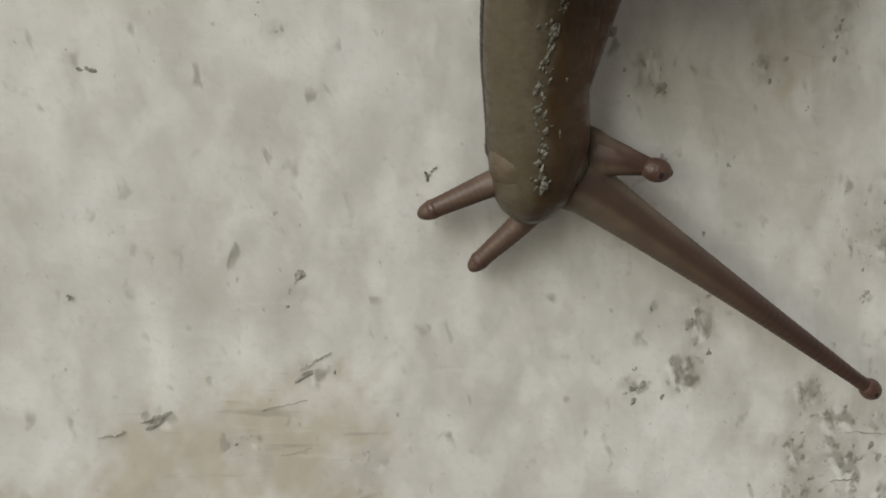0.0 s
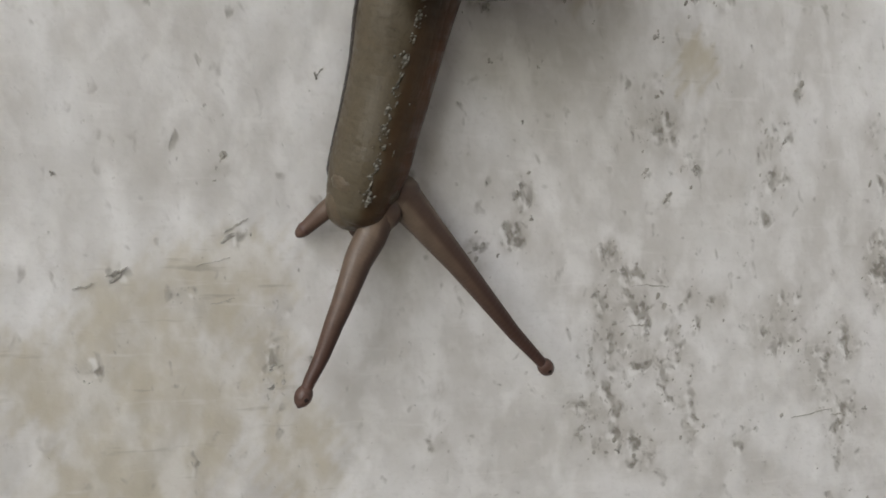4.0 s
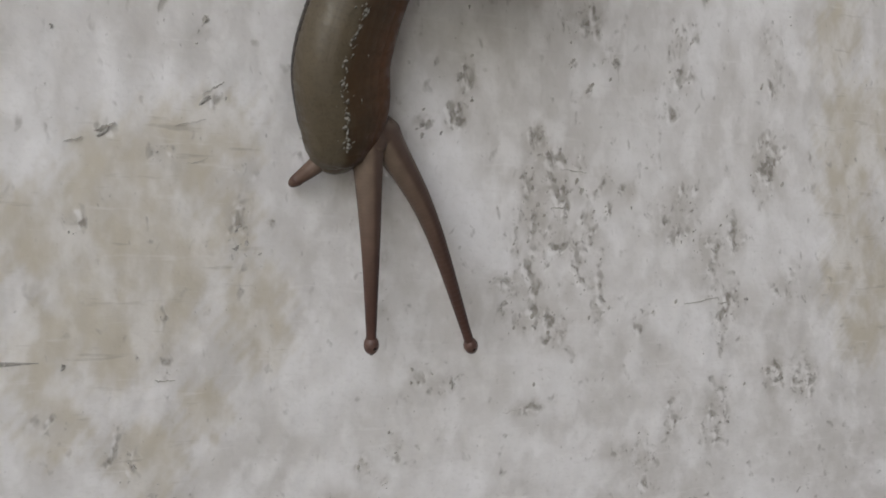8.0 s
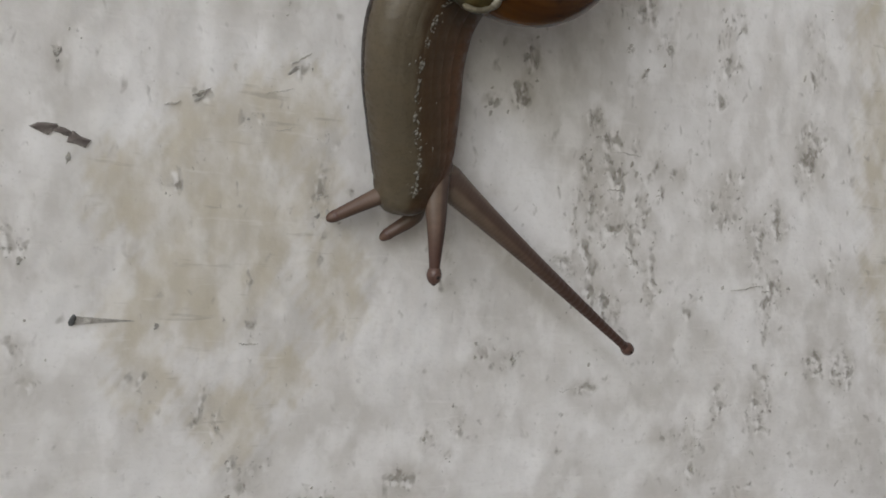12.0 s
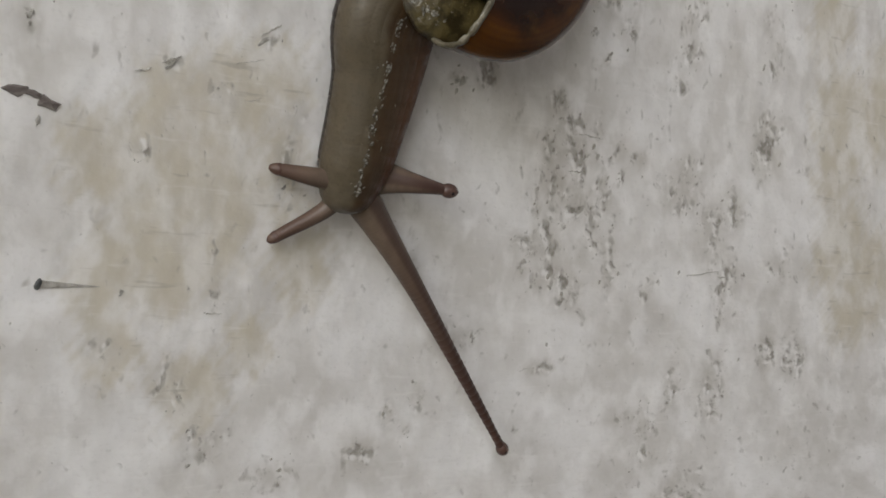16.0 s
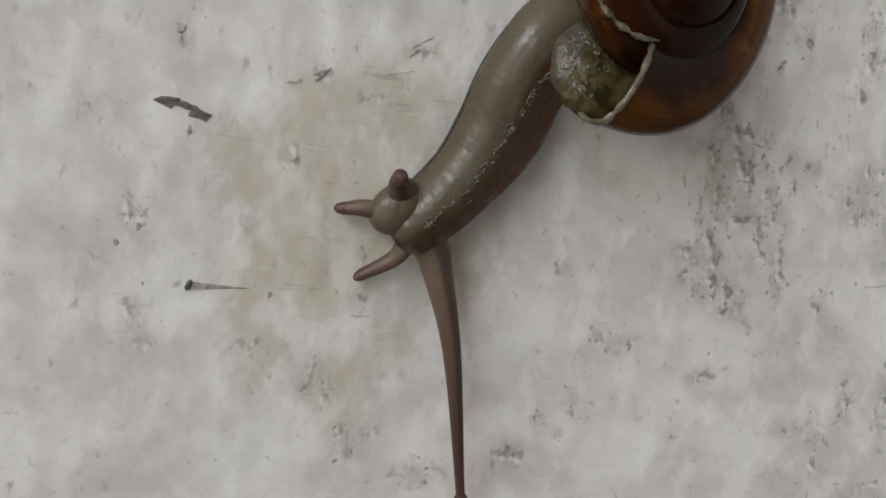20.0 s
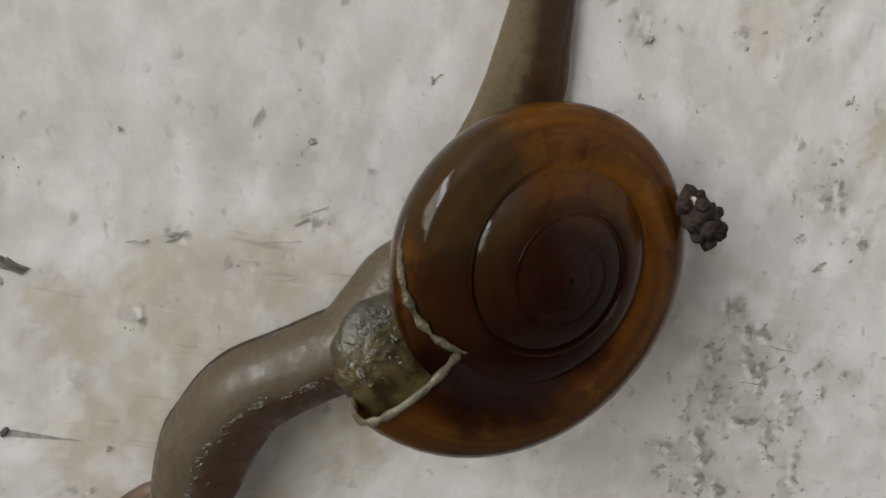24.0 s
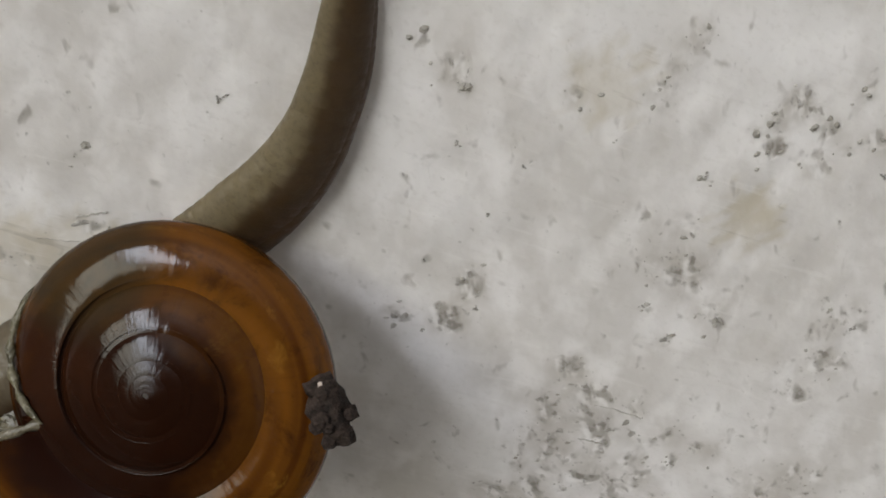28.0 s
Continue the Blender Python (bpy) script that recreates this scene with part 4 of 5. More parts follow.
def beads():
    """Slime in a broken ridge along the neck and on the folds of the mantle; its wet glints are put in as pale flakes.
    """
    rng = random.Random(31)
    for i in range(120):
        k = min(0.92, 0.14 + 0.11 * (i % 8) + rng.gauss(0, 0.035))
        side = -0.40 + 0.75 * max(0.0, 0.62 - k)
        PIECES.append((bead(0.05 + 0.14 * rng.random() ** 1.8, i, snail), bead_place(side, rng.gauss(0, 0.17)), k))
    for i in range(16):
        PIECES.append((bead(0.05 + 0.06 * rng.random(), 300 + i, snail), bead_place(rng.uniform(-0.7, 0.1), 0.0), rng.uniform(0.3, 0.95)))
    for i in range(84):
        a, q = rng.uniform(0.55, 1.6), rng.uniform(-0.9, 0.75)
        around = math.sqrt(1 - q * q)
        size = rng.uniform(0.08, 0.26) if a < 1.25 else rng.uniform(0.05, 0.12)
        drop = bead(size, 200 + i, shell)
        drop.matrix_basis = mantle.matrix_basis @ pose(3.5 * q * MM, -3.9 * around * math.cos(a) * MM, 1.45 * around * math.sin(a) * MM, rng.uniform(0, 60), 0, rng.uniform(0, 180))


beads()


def tail_place(row, k):
    p, d = along(row[6], k)
    return aimed((p[0], p[1], 0.5 if k > 0.4 else 0.1 + k), (d[0], d[1], 0))


def tail_size(k):
    w = 2.65 if k < 0.36 else 2.65 - 0.75 * (k - 0.36) / 0.24 if k < 0.6 else 1.9 - 1.3 * ((k - 0.6) / 0.4) ** 1.6
    return w, 4.0 - 1.5 * k, 1.1 if k < 0.3 else 1.1 + 0.3 * (k - 0.3) / 0.15 if k < 0.45 else 1.4 - 0.85 * (k - 0.45) / 0.55


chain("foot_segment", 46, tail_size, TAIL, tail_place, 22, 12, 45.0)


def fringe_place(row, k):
    """A brown edge of the foot along the shaded side of the tail; that shade is in its colour."""
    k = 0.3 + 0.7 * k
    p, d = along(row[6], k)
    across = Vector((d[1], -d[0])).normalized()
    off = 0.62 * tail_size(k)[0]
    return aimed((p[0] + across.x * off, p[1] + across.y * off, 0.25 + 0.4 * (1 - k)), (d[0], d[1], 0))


chain("foot_shade_edge", 34, lambda k: tuple(q * f for q, f in zip(tail_size(0.3 + 0.7 * k), (0.46, 0.8, 0.72))), FRINGE, fringe_place, 18, 10, 40.0)


def head_place(row, k):
    p, d = along(row[1], 0.885)
    return aimed((p[0], p[1], 2.9), (d[0], d[1], -0.12))


def snout(x, y, z):
    """A blunt, rounded snout with a shallow mouth crease in front."""
    x *= 1.0 + 0.10 * math.cos(3.0 * y / 2.4)
    if y > 1.6 and abs(z + 0.2) < 0.35:
        y -= 0.25
    return x, y, z


head = part("head", ovoid("head", 2.35, 2.3, 1.95, 32, 24, snout), M["head"], snail, "grey-brown blunt head")
head.data.attributes.new("rest", "FLOAT", "POINT")
PIECES.append((head, head_place, 0))


def cheek_place(row, k):
    """Between the head, the left stalk's base and the outer feeler's base, so that the head broadens towards them."""
    p = along(row[1], 0.92)[0]
    u, v = (np.array(p[:2]) + row[3][0] + row[4][0]) / 3
    way = row[4][0] - row[3][0]
    return aimed((u, v, 2.6), (way[0], way[1] - 0.01, 0))


cheek = part("cheek", ovoid("cheek", 2.05, 2.35, 1.5, 26, 18), M["head"], snail)
cheek.data.attributes.new("rest", "FLOAT", "POINT")
PIECES.append((cheek, cheek_place, 0))


def stalk_place(index, heights):
    def f(row, k):
        q = row[index]
        reach = min(1.0, np.hypot(*(q[-1] - q[0])) / 6.0) if len(q) > 2 else 1.0
        p = np.concatenate([q, heights[0] + reach * (np.array(heights[:len(q)]).reshape(-1, 1) - heights[0])], 1)
        # the root lies inside the head
        root = along(row[1], 0.92)[0]
        p = np.concatenate([[[0.75 * root[0] + 0.25 * q[0][0], 0.75 * root[1] + 0.25 * q[0][1], 2.7]], p], 0)
        if len(q) < 3:
            c, d = along(p, k)
        elif k < 0.15:
            c, d = p[0] + (p[1] - p[0]) * k / 0.15, p[1] - p[0]
        else:
            c, d = along(p[1:], (k - 0.15) / 0.85)
        if np.linalg.norm(d) < 1e-3:
            d = np.array([0.0, 0.0, 1.0])
        if len(q) > 2:
            # the thick root of a drawn-in stalk sinks into the head
            c = c - np.array([0.0, 0.0, 1.6 * (1 - reach) * (1 - k) ** 0.5])
        return aimed(c, d)
    return f


def stalk(index, heights, name):
    where = stalk_place(index, heights)
    def free(k):
        return min(1.0, max(0.0, (k - 0.13) / 0.82)) ** 0.7
    chain(name, 60, lambda k: (1.52 - 1.10 * free(k) - 0.3 * max(0.0, 1 - k / 0.13), 1.9 - 1.0 * k, 1.2 - 0.79 * free(k)), STALK, where, 16, 9, 17.0)
    bulb = part("eye_bulb", ovoid("eye_bulb", 0.62, 0.80, 0.60, 20, 14), M["bulb"], snail, "rounded brown stalk tip")
    PIECES.append((bulb, where, 1.0))
    pupil = part("eye_spot", ovoid("eye_spot", 0.21, 0.21, 0.16, 12, 8), M["eye"], bulb)
    pupil.matrix_basis = pose(0.04 * MM, 0.12 * MM, 0.47 * MM)


stalk(2, (3.0, 4.5, 5.2), "right_stalk_segment")
stalk(3, (3.2, 5.0, 6.0), "left_stalk_segment")


def feeler(index, name):
    where = stalk_place(index, (2.2, 1.4))
    chain(name, 24, lambda k: (0.95 - 0.47 * k, 1.2 - 0.4 * k, 0.9 - 0.43 * k), M["feeler"], where, 12, 8, 4.0)
    tip = part("feeler_tip", ovoid("feeler_tip", 0.52, 0.5, 0.5, 14, 10), M["bulb"], snail)
    PIECES.append((tip, where, 1.0))


feeler(4, "outer_feeler_segment")
feeler(5, "inner_feeler_segment")


def course():
    """Where the shell and the body are, from the first second to the last."""
    shell_at(0, 24.30, 16.92, 6.5, 5.3, -18.1, -136.8)
    shell_at(1, 26.35, 13.90, 6.5, 5.3, -18.1, -136.8)
    shell_at(2, 25.81, 13.38, 6.5, 5.3, -18.1, -136.8)
    shell_at(3, 26.39, 12.51, 6.5, 5.3, -18.1, -136.8)
    shell_at(3.5, 24.65, 12.43, 6.5, 5.3, -18.1, -136.8)
    shell_at(5.5, 24.88, 9.47, 6.5, 5.3, -18.1, -136.8)
    shell_at(6, 24.94, 8.73, 6.5, 5.3, -18.1, -136.8)
    shell_at(7, 25.05, 7.24, 6.5, 5.3, -18.1, -136.8)
    shell_at(8, 25.17, 5.76, 6.5, 5.3, -18.1, -136.8)
    shell_at(9, 25.28, 4.28, 6.5, 5.3, -18.1, -136.8)
    shell_at(10, 25.68, 2.95, 6.5, 5.3, -18.1, -136.8)
    shell_at(11, 26.18, 1.20, 6.5, 5.3, -18.1, -136.8)
    shell_at(12, 24.27, -0.36, 6.5, 5.3, -18.1, -136.8)
    shell_at(12.5, 26.28, -0.93, 6.5, 5.3, -18.1, -136.8)
    shell_at(14.5, 24.52, -3.54, 6.5, 5.3, -18.1, -136.8)
    shell_at(15, 23.63, -3.88, 6.5, 5.3, -18.1, -136.8)
    shell_at(16, 24.28, -4.88, 6.5, 5.3, -18.1, -136.8)
    shell_at(17, 22.52, -5.65, 6.5, 5.3, -18.1, -136.8)
    shell_at(18, 21.04, -6.63, 7.2, 5.3, -18.1, -136.8)
    shell_at(19, 21.03, -7.87, 8.0, 5.3, -18.1, -136.8)
    shell_at(20, 22.25, -8.03, 9.2, 5.3, -18.1, -136.8)
    shell_at(21, 19.57, -6.68, 11.0, 5.3, -18.1, -136.8)
    shell_at(22, 18.33, -6.51, 12.0, 3.3, -23.0, -140.6)
    shell_at(22.5, 17.56, -8.34, 11.6, 3.2, -21.6, -144.7)
    shell_at(24.5, 17.40, -14.64, 7.4, 13.7, -19.7, -153.3)
    shell_at(25, 16.26, -15.95, 6.9, 19.2, -19.4, -156.8)
    shell_at(26, 13.93, -18.11, 6.9, 27.5, -16.5, -160.8)
    shell_at(27, 11.85, -20.38, 6.9, 36.3, -8.5, -157.9)
    shell_at(28, 9.82, -20.99, 6.9, 38.4, -1.7, -155.3)
    body_at(0, (21.8, 9.9, 3.6, 20.6, 7.3, 3.5, 19.5, 4.6, 3.4, 18.6, 1.8, 3.0, 17.9, -1.0, 2.5, 17.7, -3.9, 2.4, 17.0, -6.7, 1.7),
            (19.9, -6.8, 27.5, -14.4, 36.7, -23.8), (20.1, -5.2, 21.5, -5.5, 23.1, -6.1), (15.6, -5.7, 12.3, -6.7), (17.4, -7.8, 14.6, -10.3),
            (21.8, 9.9, 3.0, 23.5, 15.1, 2.5, 24.4, 20.5, 2.2, 24.7, 25.9, 2.1, 24.9, 31.3, 1.8, 25.1, 36.8, 1.2, 25.3, 42.2, 0.5))
    body_at(1, (23.8, 6.9, 3.6, 22.0, 4.3, 3.6, 20.4, 1.7, 3.4, 19.2, -1.2, 2.8, 18.3, -4.1, 2.4, 17.3, -7.1, 2.2, 16.3, -10.0, 2.1),
            (19.0, -10.1, 21.1, -17.0, 25.2, -29.9), (17.9, -8.4, 16.4, -10.9, 15.3, -13.9), (14.3, -9.0, 11.5, -9.8), (15.8, -10.5, 13.2, -11.2),
            (23.8, 6.9, 3.0, 25.5, 12.1, 2.5, 26.5, 17.4, 2.2, 26.7, 22.9, 2.1, 26.9, 28.3, 1.8, 27.1, 33.7, 1.2, 27.3, 39.2, 0.5))
    body_at(2, (23.3, 6.4, 3.6, 21.3, 3.7, 3.4, 19.5, 0.8, 3.2, 18.3, -2.3, 2.8, 17.1, -5.5, 2.6, 15.7, -8.6, 2.6, 14.3, -11.6, 2.0),
            (17.1, -10.7, 17.4, -19.0, 17.4, -27.9), (16.6, -10.5, 15.6, -15.6, 14.6, -21.1), (13.5, -11.3, 10.6, -12.2), (13.5, -11.5, 11.1, -12.9),
            (23.3, 6.4, 3.0, 25.0, 11.6, 2.5, 25.9, 16.9, 2.2, 26.2, 22.3, 2.1, 26.4, 27.8, 1.8, 26.6, 33.2, 1.2, 26.8, 38.7, 0.5))
    body_at(3, (23.9, 5.5, 3.6, 20.4, 3.8, 3.3, 18.8, 0.7, 3.1, 17.9, -3.0, 2.9, 16.3, -6.4, 2.7, 14.6, -9.8, 2.4, 12.8, -13.1, 2.1),
            (15.7, -12.3, 17.1, -19.9, 18.4, -28.3), (14.8, -11.9, 13.2, -18.2, 11.6, -24.5), (11.0, -11.9, 8.0, -12.7), (11.8, -13.4, 10.7, -14.9),
            (23.9, 5.5, 3.0, 25.6, 10.7, 2.5, 26.5, 16.0, 2.2, 26.7, 21.5, 2.1, 26.9, 26.9, 1.8, 27.2, 32.4, 1.2, 27.4, 37.8, 0.5))
    body_at(3.5, (22.1, 5.4, 3.6, 20.5, 2.1, 3.6, 18.9, -1.3, 3.4, 17.6, -4.8, 3.0, 16.1, -8.2, 2.8, 14.5, -11.5, 2.6, 12.7, -14.8, 2.1),
            (15.9, -14.1, 19.2, -21.2, 23.3, -29.8), (14.4, -14.4, 10.2, -19.4, 6.1, -24.3), (11.2, -13.7, 8.8, -15.0), (13.0, -14.7, 13.4, -16.5),
            (22.1, 5.4, 3.0, 23.8, 10.6, 2.5, 24.8, 16.0, 2.2, 25.0, 21.4, 2.1, 25.2, 26.8, 1.8, 25.4, 32.3, 1.2, 25.6, 37.7, 0.5))
    body_at(5.5, (22.4, 2.5, 3.6, 20.3, -0.4, 3.3, 18.3, -3.3, 3.1, 16.8, -6.5, 3.0, 15.7, -9.8, 3.0, 14.8, -13.2, 3.0, 13.3, -16.4, 2.2),
            (17.0, -15.5, 21.9, -24.6, 28.6, -36.2), (15.3, -16.3, 11.9, -22.1, 8.7, -28.5), (12.3, -15.7, 10.8, -17.4), (13.8, -16.7, 14.0, -18.1),
            (22.4, 2.5, 3.0, 24.1, 7.7, 2.5, 25.0, 13.0, 2.2, 25.2, 18.4, 2.1, 25.4, 23.9, 1.8, 25.6, 29.3, 1.2, 25.9, 34.8, 0.5))
    body_at(6, (22.4, 1.7, 3.6, 20.4, -1.2, 3.4, 18.5, -4.2, 3.2, 17.0, -7.3, 3.1, 15.8, -10.7, 3.2, 15.1, -14.1, 3.3, 13.5, -17.3, 2.2),
            (17.1, -16.5, 21.4, -27.0, 26.1, -40.3), (15.9, -16.5, 13.5, -22.4, 11.1, -28.6), (11.8, -16.6, 10.1, -17.7), (13.8, -17.9, 13.5, -20.1),
            (22.4, 1.7, 3.0, 24.1, 6.9, 2.5, 25.1, 12.3, 2.2, 25.3, 17.7, 2.1, 25.5, 23.1, 1.8, 25.7, 28.6, 1.2, 25.9, 34.0, 0.5))
    body_at(7, (22.5, 0.2, 3.6, 20.4, -2.8, 3.6, 18.2, -5.8, 3.6, 16.3, -9.0, 3.6, 14.9, -12.4, 3.5, 14.2, -16.0, 3.5, 12.8, -19.4, 2.3),
            (16.9, -19.0, 19.6, -29.6, 22.7, -44.4), (15.4, -18.0, 14.0, -22.4, 12.5, -26.9), (10.9, -18.4, 9.5, -19.9), (13.5, -20.1, 13.5, -22.1),
            (22.5, 0.2, 3.0, 24.2, 5.4, 2.5, 25.2, 10.8, 2.2, 25.4, 16.2, 2.1, 25.6, 21.7, 1.8, 25.8, 27.1, 1.2, 26.0, 32.5, 0.5))
    body_at(8, (22.6, -1.2, 3.6, 20.3, -4.2, 3.6, 18.1, -7.2, 3.6, 16.2, -10.5, 3.7, 14.9, -14.0, 3.8, 14.8, -17.7, 3.5, 14.0, -21.4, 2.3),
            (18.0, -20.4, 21.2, -28.2, 25.0, -41.3), (16.4, -20.4, 15.2, -27.9, 14.3, -36.4), (12.5, -21.5, 11.2, -22.7), (14.5, -21.6, 15.1, -22.5),
            (22.6, -1.2, 3.0, 24.3, 4.0, 2.5, 25.3, 9.3, 2.2, 25.5, 14.7, 2.1, 25.7, 20.2, 1.8, 25.9, 25.6, 1.2, 26.1, 31.1, 0.5))
    body_at(9, (22.8, -2.7, 3.6, 20.4, -5.7, 3.8, 18.1, -8.7, 4.0, 15.8, -11.9, 4.2, 15.0, -15.5, 4.1, 14.4, -19.3, 3.4, 13.3, -22.9, 2.3),
            (18.3, -22.4, 24.8, -30.9, 33.2, -42.9), (16.9, -22.0, 17.1, -28.6, 17.9, -36.4), (11.8, -22.7, 10.8, -23.8), (13.6, -23.3, 14.2, -24.0),
            (22.8, -2.7, 3.0, 24.5, 2.5, 2.5, 25.4, 7.8, 2.2, 25.6, 13.3, 2.1, 25.8, 18.7, 1.8, 26.0, 24.1, 1.2, 26.3, 29.6, 0.5))
    body_at(10, (23.2, -4.0, 3.6, 19.9, -6.5, 4.1, 17.1, -9.2, 4.4, 15.2, -12.7, 4.2, 14.7, -16.6, 4.0, 14.8, -20.5, 3.5, 13.8, -24.4, 2.3),
            (18.4, -22.3, 24.2, -30.8, 36.6, -45.3), (17.0, -22.4, 18.3, -27.8, 19.5, -32.6), (11.0, -23.1, 9.8, -24.5), (14.5, -25.0, 13.7, -26.3),
            (23.2, -4.0, 3.0, 24.9, 1.1, 2.5, 25.8, 6.5, 2.2, 26.0, 11.9, 2.1, 26.2, 17.4, 1.8, 26.5, 22.8, 1.2, 26.7, 28.2, 0.5))
    body_at(11, (23.6, -5.8, 3.6, 19.2, -6.6, 4.1, 16.0, -8.8, 4.4, 14.8, -13.1, 4.3, 14.4, -17.4, 3.9, 13.8, -21.6, 3.2, 12.8, -25.8, 2.5),
            (17.8, -24.3, 23.4, -33.3, 32.0, -47.1), (16.7, -23.4, 16.7, -27.7, 16.7, -32.5), (11.2, -25.3, 8.8, -26.6), (14.7, -27.2, 13.0, -28.8),
            (23.6, -5.8, 3.0, 25.4, -0.6, 2.5, 26.3, 4.7, 2.2, 26.5, 10.2, 2.1, 26.7, 15.6, 1.8, 26.9, 21.1, 1.2, 27.2, 26.5, 0.5))
    body_at(12, (21.7, -7.4, 3.6, 18.2, -9.5, 4.2, 15.4, -12.1, 4.6, 14.3, -15.9, 4.3, 14.1, -20.0, 3.9, 13.8, -23.9, 3.3, 12.3, -27.6, 2.5),
            (17.0, -26.5, 24.3, -35.0, 36.9, -49.1), (15.6, -25.0, 14.3, -28.9, 13.3, -32.6), (10.5, -26.3, 7.1, -27.2), (14.3, -29.0, 12.1, -30.4),
            (21.7, -7.4, 3.0, 23.4, -2.2, 2.5, 24.4, 3.2, 2.2, 24.6, 8.6, 2.1, 24.8, 14.0, 1.8, 25.0, 19.5, 1.2, 25.2, 24.9, 0.5))
    body_at(12.5, (23.8, -7.9, 3.6, 19.5, -9.7, 4.1, 15.7, -11.8, 4.4, 14.3, -15.7, 4.1, 14.0, -20.1, 3.8, 13.6, -24.4, 3.3, 12.0, -28.4, 2.4),
            (17.3, -27.2, 24.0, -36.2, 36.5, -49.9), (15.8, -26.2, 15.3, -30.4, 15.0, -35.5), (9.8, -27.0, 7.1, -28.5), (13.4, -29.1, 11.7, -31.6),
            (23.8, -7.9, 3.0, 25.5, -2.7, 2.5, 26.4, 2.6, 2.2, 26.6, 8.0, 2.1, 26.8, 13.5, 1.8, 27.0, 18.9, 1.2, 27.3, 24.4, 0.5))
    body_at(14.5, (22.0, -10.5, 3.6, 18.0, -12.3, 4.2, 15.1, -14.8, 4.4, 14.5, -18.9, 3.8, 13.8, -23.1, 3.7, 12.6, -27.0, 3.4, 11.0, -30.9, 2.2),
            (14.8, -30.2, 19.6, -40.3, 28.6, -57.5), (12.0, -29.2, 10.0, -29.5, 9.0, -30.1), (8.8, -27.0, 5.4, -25.6), (9.9, -30.3, 7.1, -31.6),
            (22.0, -10.5, 3.0, 23.7, -5.3, 2.5, 24.6, -0.0, 2.2, 24.9, 5.4, 2.1, 25.1, 10.9, 1.8, 25.3, 16.3, 1.2, 25.5, 21.8, 0.5))
    body_at(15, (21.1, -10.9, 3.6, 17.5, -12.4, 4.4, 15.0, -14.9, 4.6, 14.1, -18.7, 3.9, 12.8, -22.3, 3.6, 11.6, -25.9, 3.1, 10.6, -29.5, 2.1),
            (13.3, -30.0, 17.9, -38.9, 28.5, -57.7), (12.8, -28.0, 11.6, -27.8, 10.9, -27.6), (7.4, -25.9, 4.3, -24.5), (9.0, -29.6, 5.6, -30.4),
            (21.1, -10.9, 3.0, 22.8, -5.7, 2.5, 23.7, -0.4, 2.2, 24.0, 5.1, 2.1, 24.2, 10.5, 1.8, 24.4, 16.0, 1.2, 24.6, 21.4, 0.5))
    body_at(16, (21.8, -11.9, 3.6, 17.7, -12.4, 4.4, 14.9, -14.3, 4.6, 14.0, -18.2, 3.9, 12.9, -21.9, 3.5, 11.6, -25.5, 3.1, 10.2, -29.1, 2.4),
            (12.5, -30.0, 17.1, -39.3, 27.0, -58.9), (13.9, -27.5, 16.1, -28.1, 18.8, -29.1), (6.9, -25.7, 5.0, -25.0), (8.5, -29.4, 4.6, -30.8),
            (21.8, -11.9, 3.0, 23.5, -6.7, 2.5, 24.4, -1.3, 2.2, 24.6, 4.1, 2.1, 24.8, 9.5, 1.8, 25.0, 15.0, 1.2, 25.3, 20.4, 0.5))
    body_at(17, (20.0, -12.6, 3.6, 17.2, -14.6, 4.3, 14.9, -17.1, 4.4, 13.3, -20.1, 3.7, 11.0, -22.6, 3.4, 8.9, -25.2, 3.0, 7.1, -28.0, 2.6),
            (9.2, -28.6, 8.3, -40.9, 8.0, -55.6), (10.7, -26.2, 8.9, -24.8, 7.5, -23.8), (4.4, -24.1, 0.8, -22.3), (5.8, -28.5, 1.8, -29.3),
            (20.0, -12.6, 3.0, 21.7, -7.5, 2.5, 22.6, -2.1, 2.2, 22.9, 3.3, 2.1, 23.1, 8.8, 1.8, 23.3, 14.2, 1.2, 23.5, 19.6, 0.5))
    body_at(18, (18.5, -13.6, 3.6, 16.3, -16.5, 3.6, 14.0, -19.2, 3.6, 11.6, -21.8, 3.3, 8.7, -24.0, 3.0, 5.9, -26.1, 2.9, 4.3, -29.3, 2.4),
            (7.1, -30.6, 6.6, -42.5, 6.9, -56.5), (7.7, -27.4, 3.0, -25.4, -0.9, -23.9), (1.5, -26.1, -0.9, -25.8), (3.4, -29.8, 1.8, -31.4),
            (18.5, -13.6, 3.0, 20.2, -8.4, 2.5, 21.1, -3.1, 2.2, 21.4, 2.3, 2.1, 21.6, 7.8, 1.8, 21.8, 13.2, 1.2, 22.0, 18.7, 0.5))
    body_at(19, (18.5, -14.9, 3.6, 15.7, -17.2, 4.3, 13.0, -19.6, 4.4, 10.4, -22.1, 3.8, 7.5, -24.2, 3.3, 4.6, -26.4, 2.8, 2.0, -29.0, 2.1),
            (4.9, -30.3, 4.2, -42.1, 3.0, -55.8), (5.7, -27.7, 0.0, -25.8, -7.0, -24.1), (0.2, -25.8, -1.6, -26.0), (2.1, -29.8, 0.5, -31.3),
            (18.5, -14.9, 3.0, 20.2, -9.7, 2.5, 21.1, -4.3, 2.2, 21.4, 1.1, 2.1, 21.6, 6.5, 1.8, 21.8, 12.0, 1.2, 22.0, 17.4, 0.5))
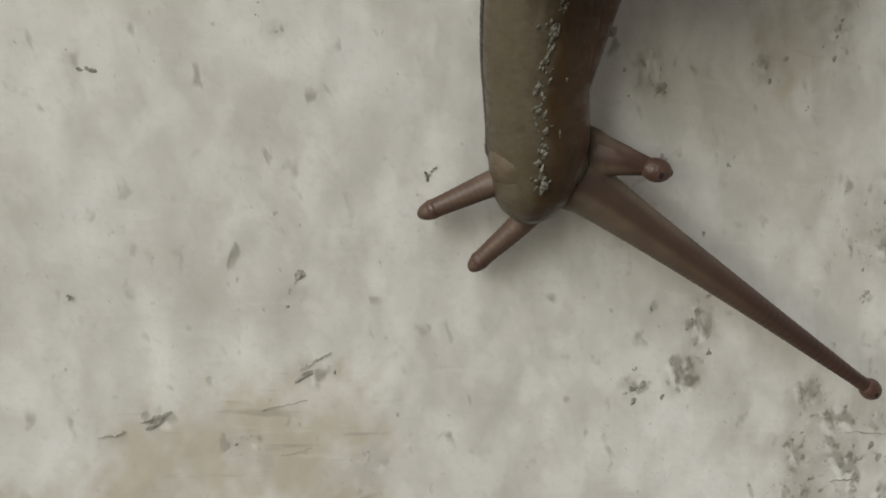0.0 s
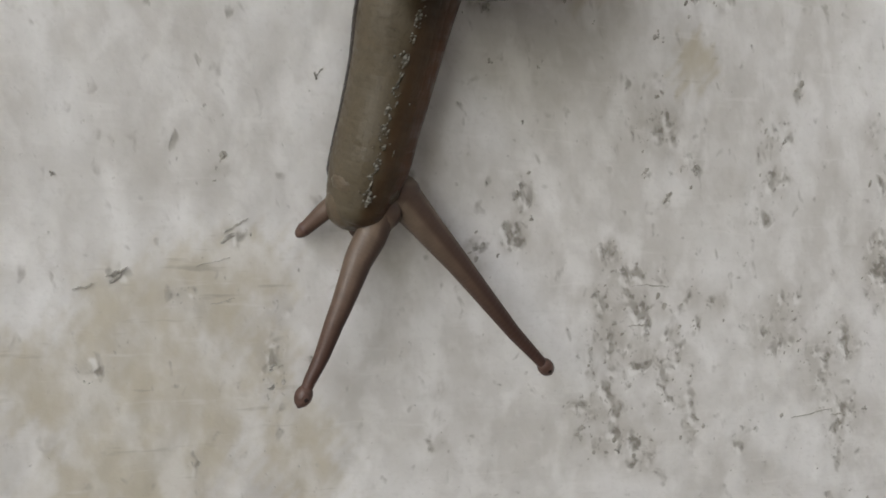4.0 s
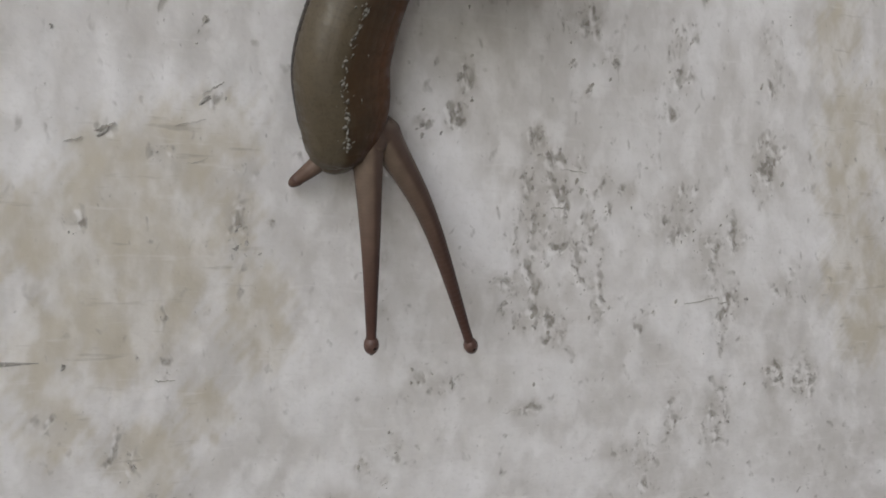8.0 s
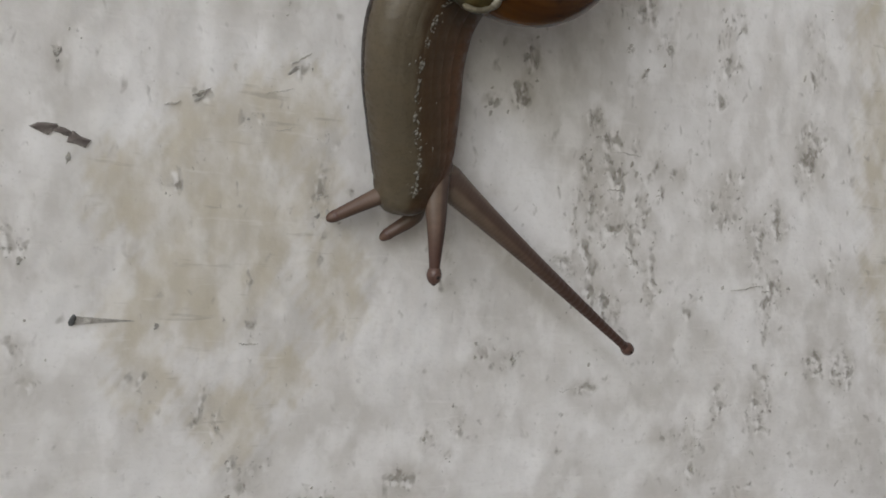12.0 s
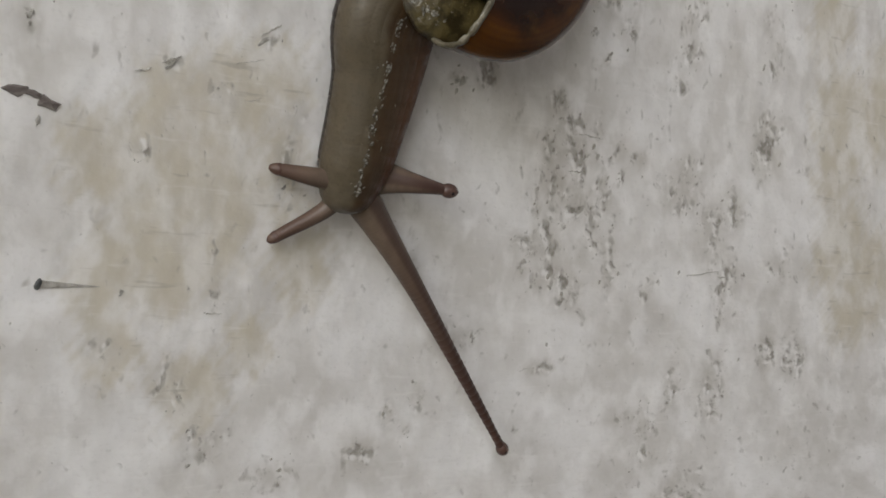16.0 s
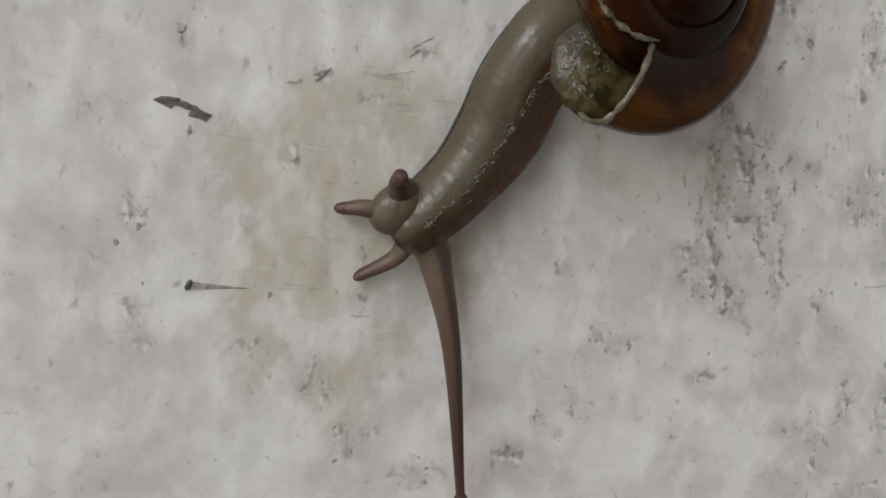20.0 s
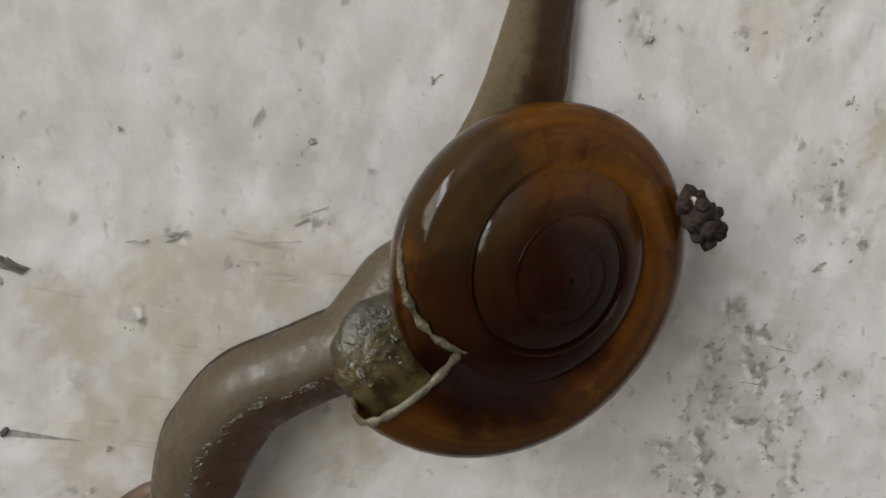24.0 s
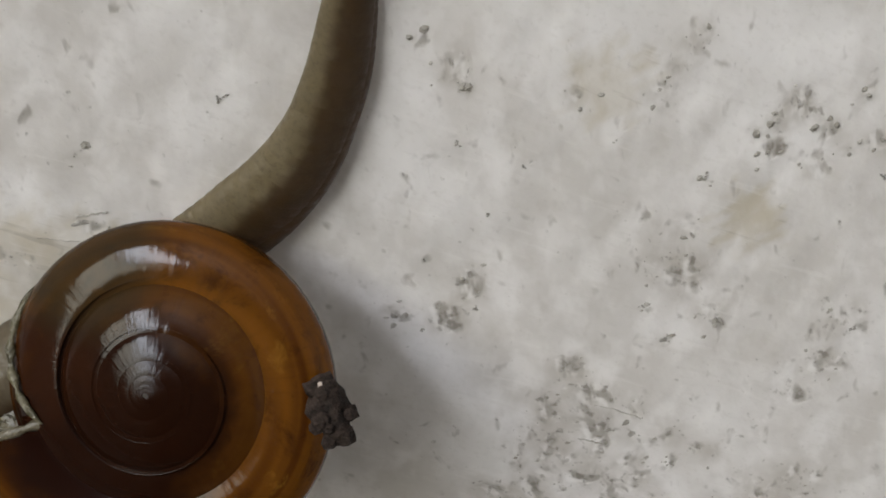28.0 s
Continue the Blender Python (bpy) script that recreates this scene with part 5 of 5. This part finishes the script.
    body_at(20, (19.7, -15.0, 3.6, 15.8, -15.9, 3.6, 13.2, -18.5, 3.8, 11.1, -21.9, 3.7, 8.4, -24.7, 3.1, 5.2, -26.8, 2.8, 1.6, -28.6, 2.7),
            (4.6, -30.9, 5.3, -39.5, 5.7, -54.9), (2.2, -25.2, 1.3, -23.6, 0.9, -22.4), (-0.7, -25.7, -2.3, -25.6), (1.6, -30.7, -1.0, -31.9),
            (19.7, -15.0, 3.0, 21.4, -9.8, 2.5, 22.4, -4.5, 2.2, 22.6, 0.9, 2.1, 22.8, 6.4, 1.8, 23.0, 11.8, 1.2, 23.2, 17.3, 0.5))
    body_at(21, (16.3, -15.0, 4.3, 14.5, -18.0, 3.8, 12.3, -20.8, 3.4, 9.7, -23.2, 3.3, 6.6, -24.8, 2.9, 3.3, -26.1, 2.8, 1.0, -28.8, 2.5),
            (3.1, -31.5, 4.9, -36.9, 7.0, -44.0), (4.1, -29.1, 1.0, -27.1, -2.0, -25.7), (-1.7, -26.4, -3.7, -26.0), (-0.5, -30.3, -2.5, -32.4),
            (17.0, -13.7, 3.0, 18.8, -8.5, 2.5, 19.7, -3.2, 2.2, 19.9, 2.3, 2.1, 20.1, 7.7, 1.8, 20.3, 13.2, 1.2, 20.5, 18.6, 0.5))
    body_at(22, (15.5, -13.8, 3.7, 13.8, -17.6, 3.6, 11.7, -21.1, 3.6, 8.4, -23.5, 3.4, 4.9, -25.6, 3.3, 1.3, -27.6, 3.1, -1.3, -30.8, 2.4),
            (2.2, -31.9, 4.1, -35.5, 6.0, -40.1), (1.1, -31.4, -0.5, -30.9, -2.0, -30.4), (-2.8, -28.8, -5.2, -29.2), (-2.3, -31.5, -4.2, -34.1),
            (15.8, -13.7, 3.0, 17.5, -8.5, 2.5, 18.4, -3.2, 2.2, 18.7, 2.2, 2.1, 18.9, 7.7, 1.8, 19.1, 13.1, 1.2, 19.3, 18.6, 0.5))
    body_at(22.5, (14.5, -14.1, 3.6, 13.1, -18.0, 3.6, 11.0, -21.3, 3.4, 7.6, -23.6, 3.1, 3.8, -25.3, 3.1, 0.7, -27.5, 3.0, -1.3, -31.1, 2.4),
            (1.7, -32.5, 3.6, -36.6, 5.6, -42.3), (0.7, -32.0, -0.9, -32.2, -2.2, -32.4), (-3.0, -29.2, -5.9, -29.6), (-2.3, -33.0, -4.6, -35.0),
            (15.4, -14.8, 3.0, 17.4, -9.8, 2.4, 18.1, -4.5, 2.1, 18.5, 0.8, 2.0, 19.0, 6.1, 1.7, 19.5, 11.4, 1.1, 19.9, 16.7, 0.5))
    body_at(24.5, (11.3, -22.1, 3.6, 7.6, -23.8, 2.7, 3.8, -25.6, 2.8, -0.3, -27.2, 3.2, -2.4, -30.6, 3.2, -3.6, -34.9, 2.9, -4.8, -39.0, 2.1),
            (-2.9, -39.2, 0.6, -42.5, 4.1, -47.6), (-4.9, -38.6, -5.2, -40.4, -5.7, -43.4), (-6.5, -35.9, -9.8, -39.2), (-6.0, -39.6, -8.7, -43.8),
            (11.3, -22.1, 3.0, 14.5, -14.5, 3.4, 17.7, -8.6, 2.1, 18.4, -4.3, 1.6, 18.9, 0.4, 1.6, 19.3, 6.4, 1.1, 19.6, 12.5, 0.5))
    body_at(25, (10.1, -22.3, 3.6, 6.4, -24.0, 2.9, 3.1, -26.3, 3.0, -1.1, -27.9, 3.3, -3.1, -31.4, 3.0, -3.8, -35.8, 2.5, -4.9, -40.1, 2.1),
            (-1.9, -36.7, 1.0, -39.3, 3.6, -43.0), (-4.7, -37.8, -5.1, -40.0, -5.5, -43.0), (-6.2, -37.6, -8.5, -40.8), (-5.7, -40.8, -7.7, -44.8),
            (10.1, -22.3, 3.0, 13.2, -14.5, 3.1, 17.2, -9.6, 2.6, 18.4, -4.8, 2.0, 18.9, -0.2, 1.7, 19.4, 5.3, 1.2, 19.9, 11.3, 0.5))
    body_at(26, (6.9, -24.8, 3.6, 3.5, -26.5, 3.1, -0.1, -27.8, 3.5, -3.1, -30.9, 3.0, -4.3, -34.9, 2.8, -4.6, -39.2, 2.6, -4.9, -43.5, 2.2),
            (-3.5, -41.4, -0.0, -42.7, 3.1, -45.2), (-5.5, -43.0, -5.8, -46.1, -6.3, -50.5), (-7.0, -43.2, -8.9, -45.4), (-6.4, -45.0, -8.1, -48.9),
            (6.9, -24.8, 3.0, 10.5, -17.5, 3.0, 15.4, -11.6, 3.0, 17.6, -7.4, 2.6, 18.6, -3.2, 1.8, 19.4, 2.0, 1.2, 20.2, 7.5, 0.5))
    body_at(27, (4.9, -25.6, 3.6, 1.2, -27.4, 3.1, -2.9, -29.0, 3.2, -4.7, -33.3, 2.7, -5.2, -38.0, 2.8, -5.5, -42.7, 2.6, -6.0, -47.4, 2.2),
            (-4.6, -45.2, -1.0, -45.9, 2.1, -48.5), (-6.5, -46.2, -6.8, -49.3, -7.2, -53.7), (-8.0, -46.3, -10.0, -48.8), (-7.5, -48.4, -9.3, -52.6),
            (4.9, -25.6, 3.0, 9.3, -19.5, 3.0, 14.2, -13.7, 2.8, 17.0, -9.2, 2.6, 18.6, -4.8, 1.7, 19.4, 0.3, 1.3, 20.4, 6.0, 0.5))
    body_at(28, (2.9, -25.7, 3.6, -0.5, -27.3, 2.9, -3.8, -28.9, 3.0, -5.7, -32.6, 2.6, -6.5, -36.8, 2.7, -7.1, -40.9, 2.5, -7.6, -45.1, 2.1),
            (-6.2, -43.6, -2.8, -44.2, 0.1, -46.7), (-8.1, -44.7, -8.3, -47.5, -8.7, -51.7), (-9.6, -44.7, -11.6, -47.3), (-9.1, -46.8, -10.9, -50.9),
            (2.9, -25.7, 3.0, 8.8, -19.5, 3.0, 14.1, -13.9, 2.5, 17.2, -9.3, 2.6, 18.8, -4.0, 1.8, 19.3, 1.9, 1.3, 19.6, 7.5, 0.5))
    between(1.5, (-0.9, 0.4), (19.8, -28.5), (15.1, -16.9))
    between(9.5, (0, 0), (38.7, -44.3))
    between(16.5, (0, 0), (15.3, -58.0))


def motions():
    course()
    base = {row[0]: Matrix.Translation((row[1] * MM, row[2] * MM, 0)) for row in SHELL_ROWS}
    walk(snail, [(t, WALL @ m) for t, m in base.items()])
    walk(shell, [(t, pose(0, 0, h * MM, rx, ry, rz)) for t, u, v, h, rx, ry, rz in SHELL_ROWS])
    back = {t: m.inverted() for t, m in base.items()}
    for ob, where, k in PIECES:
        walk(ob, [(row[0], back[row[0]] @ where(row, k)) for row in BODY_ROWS])


motions()
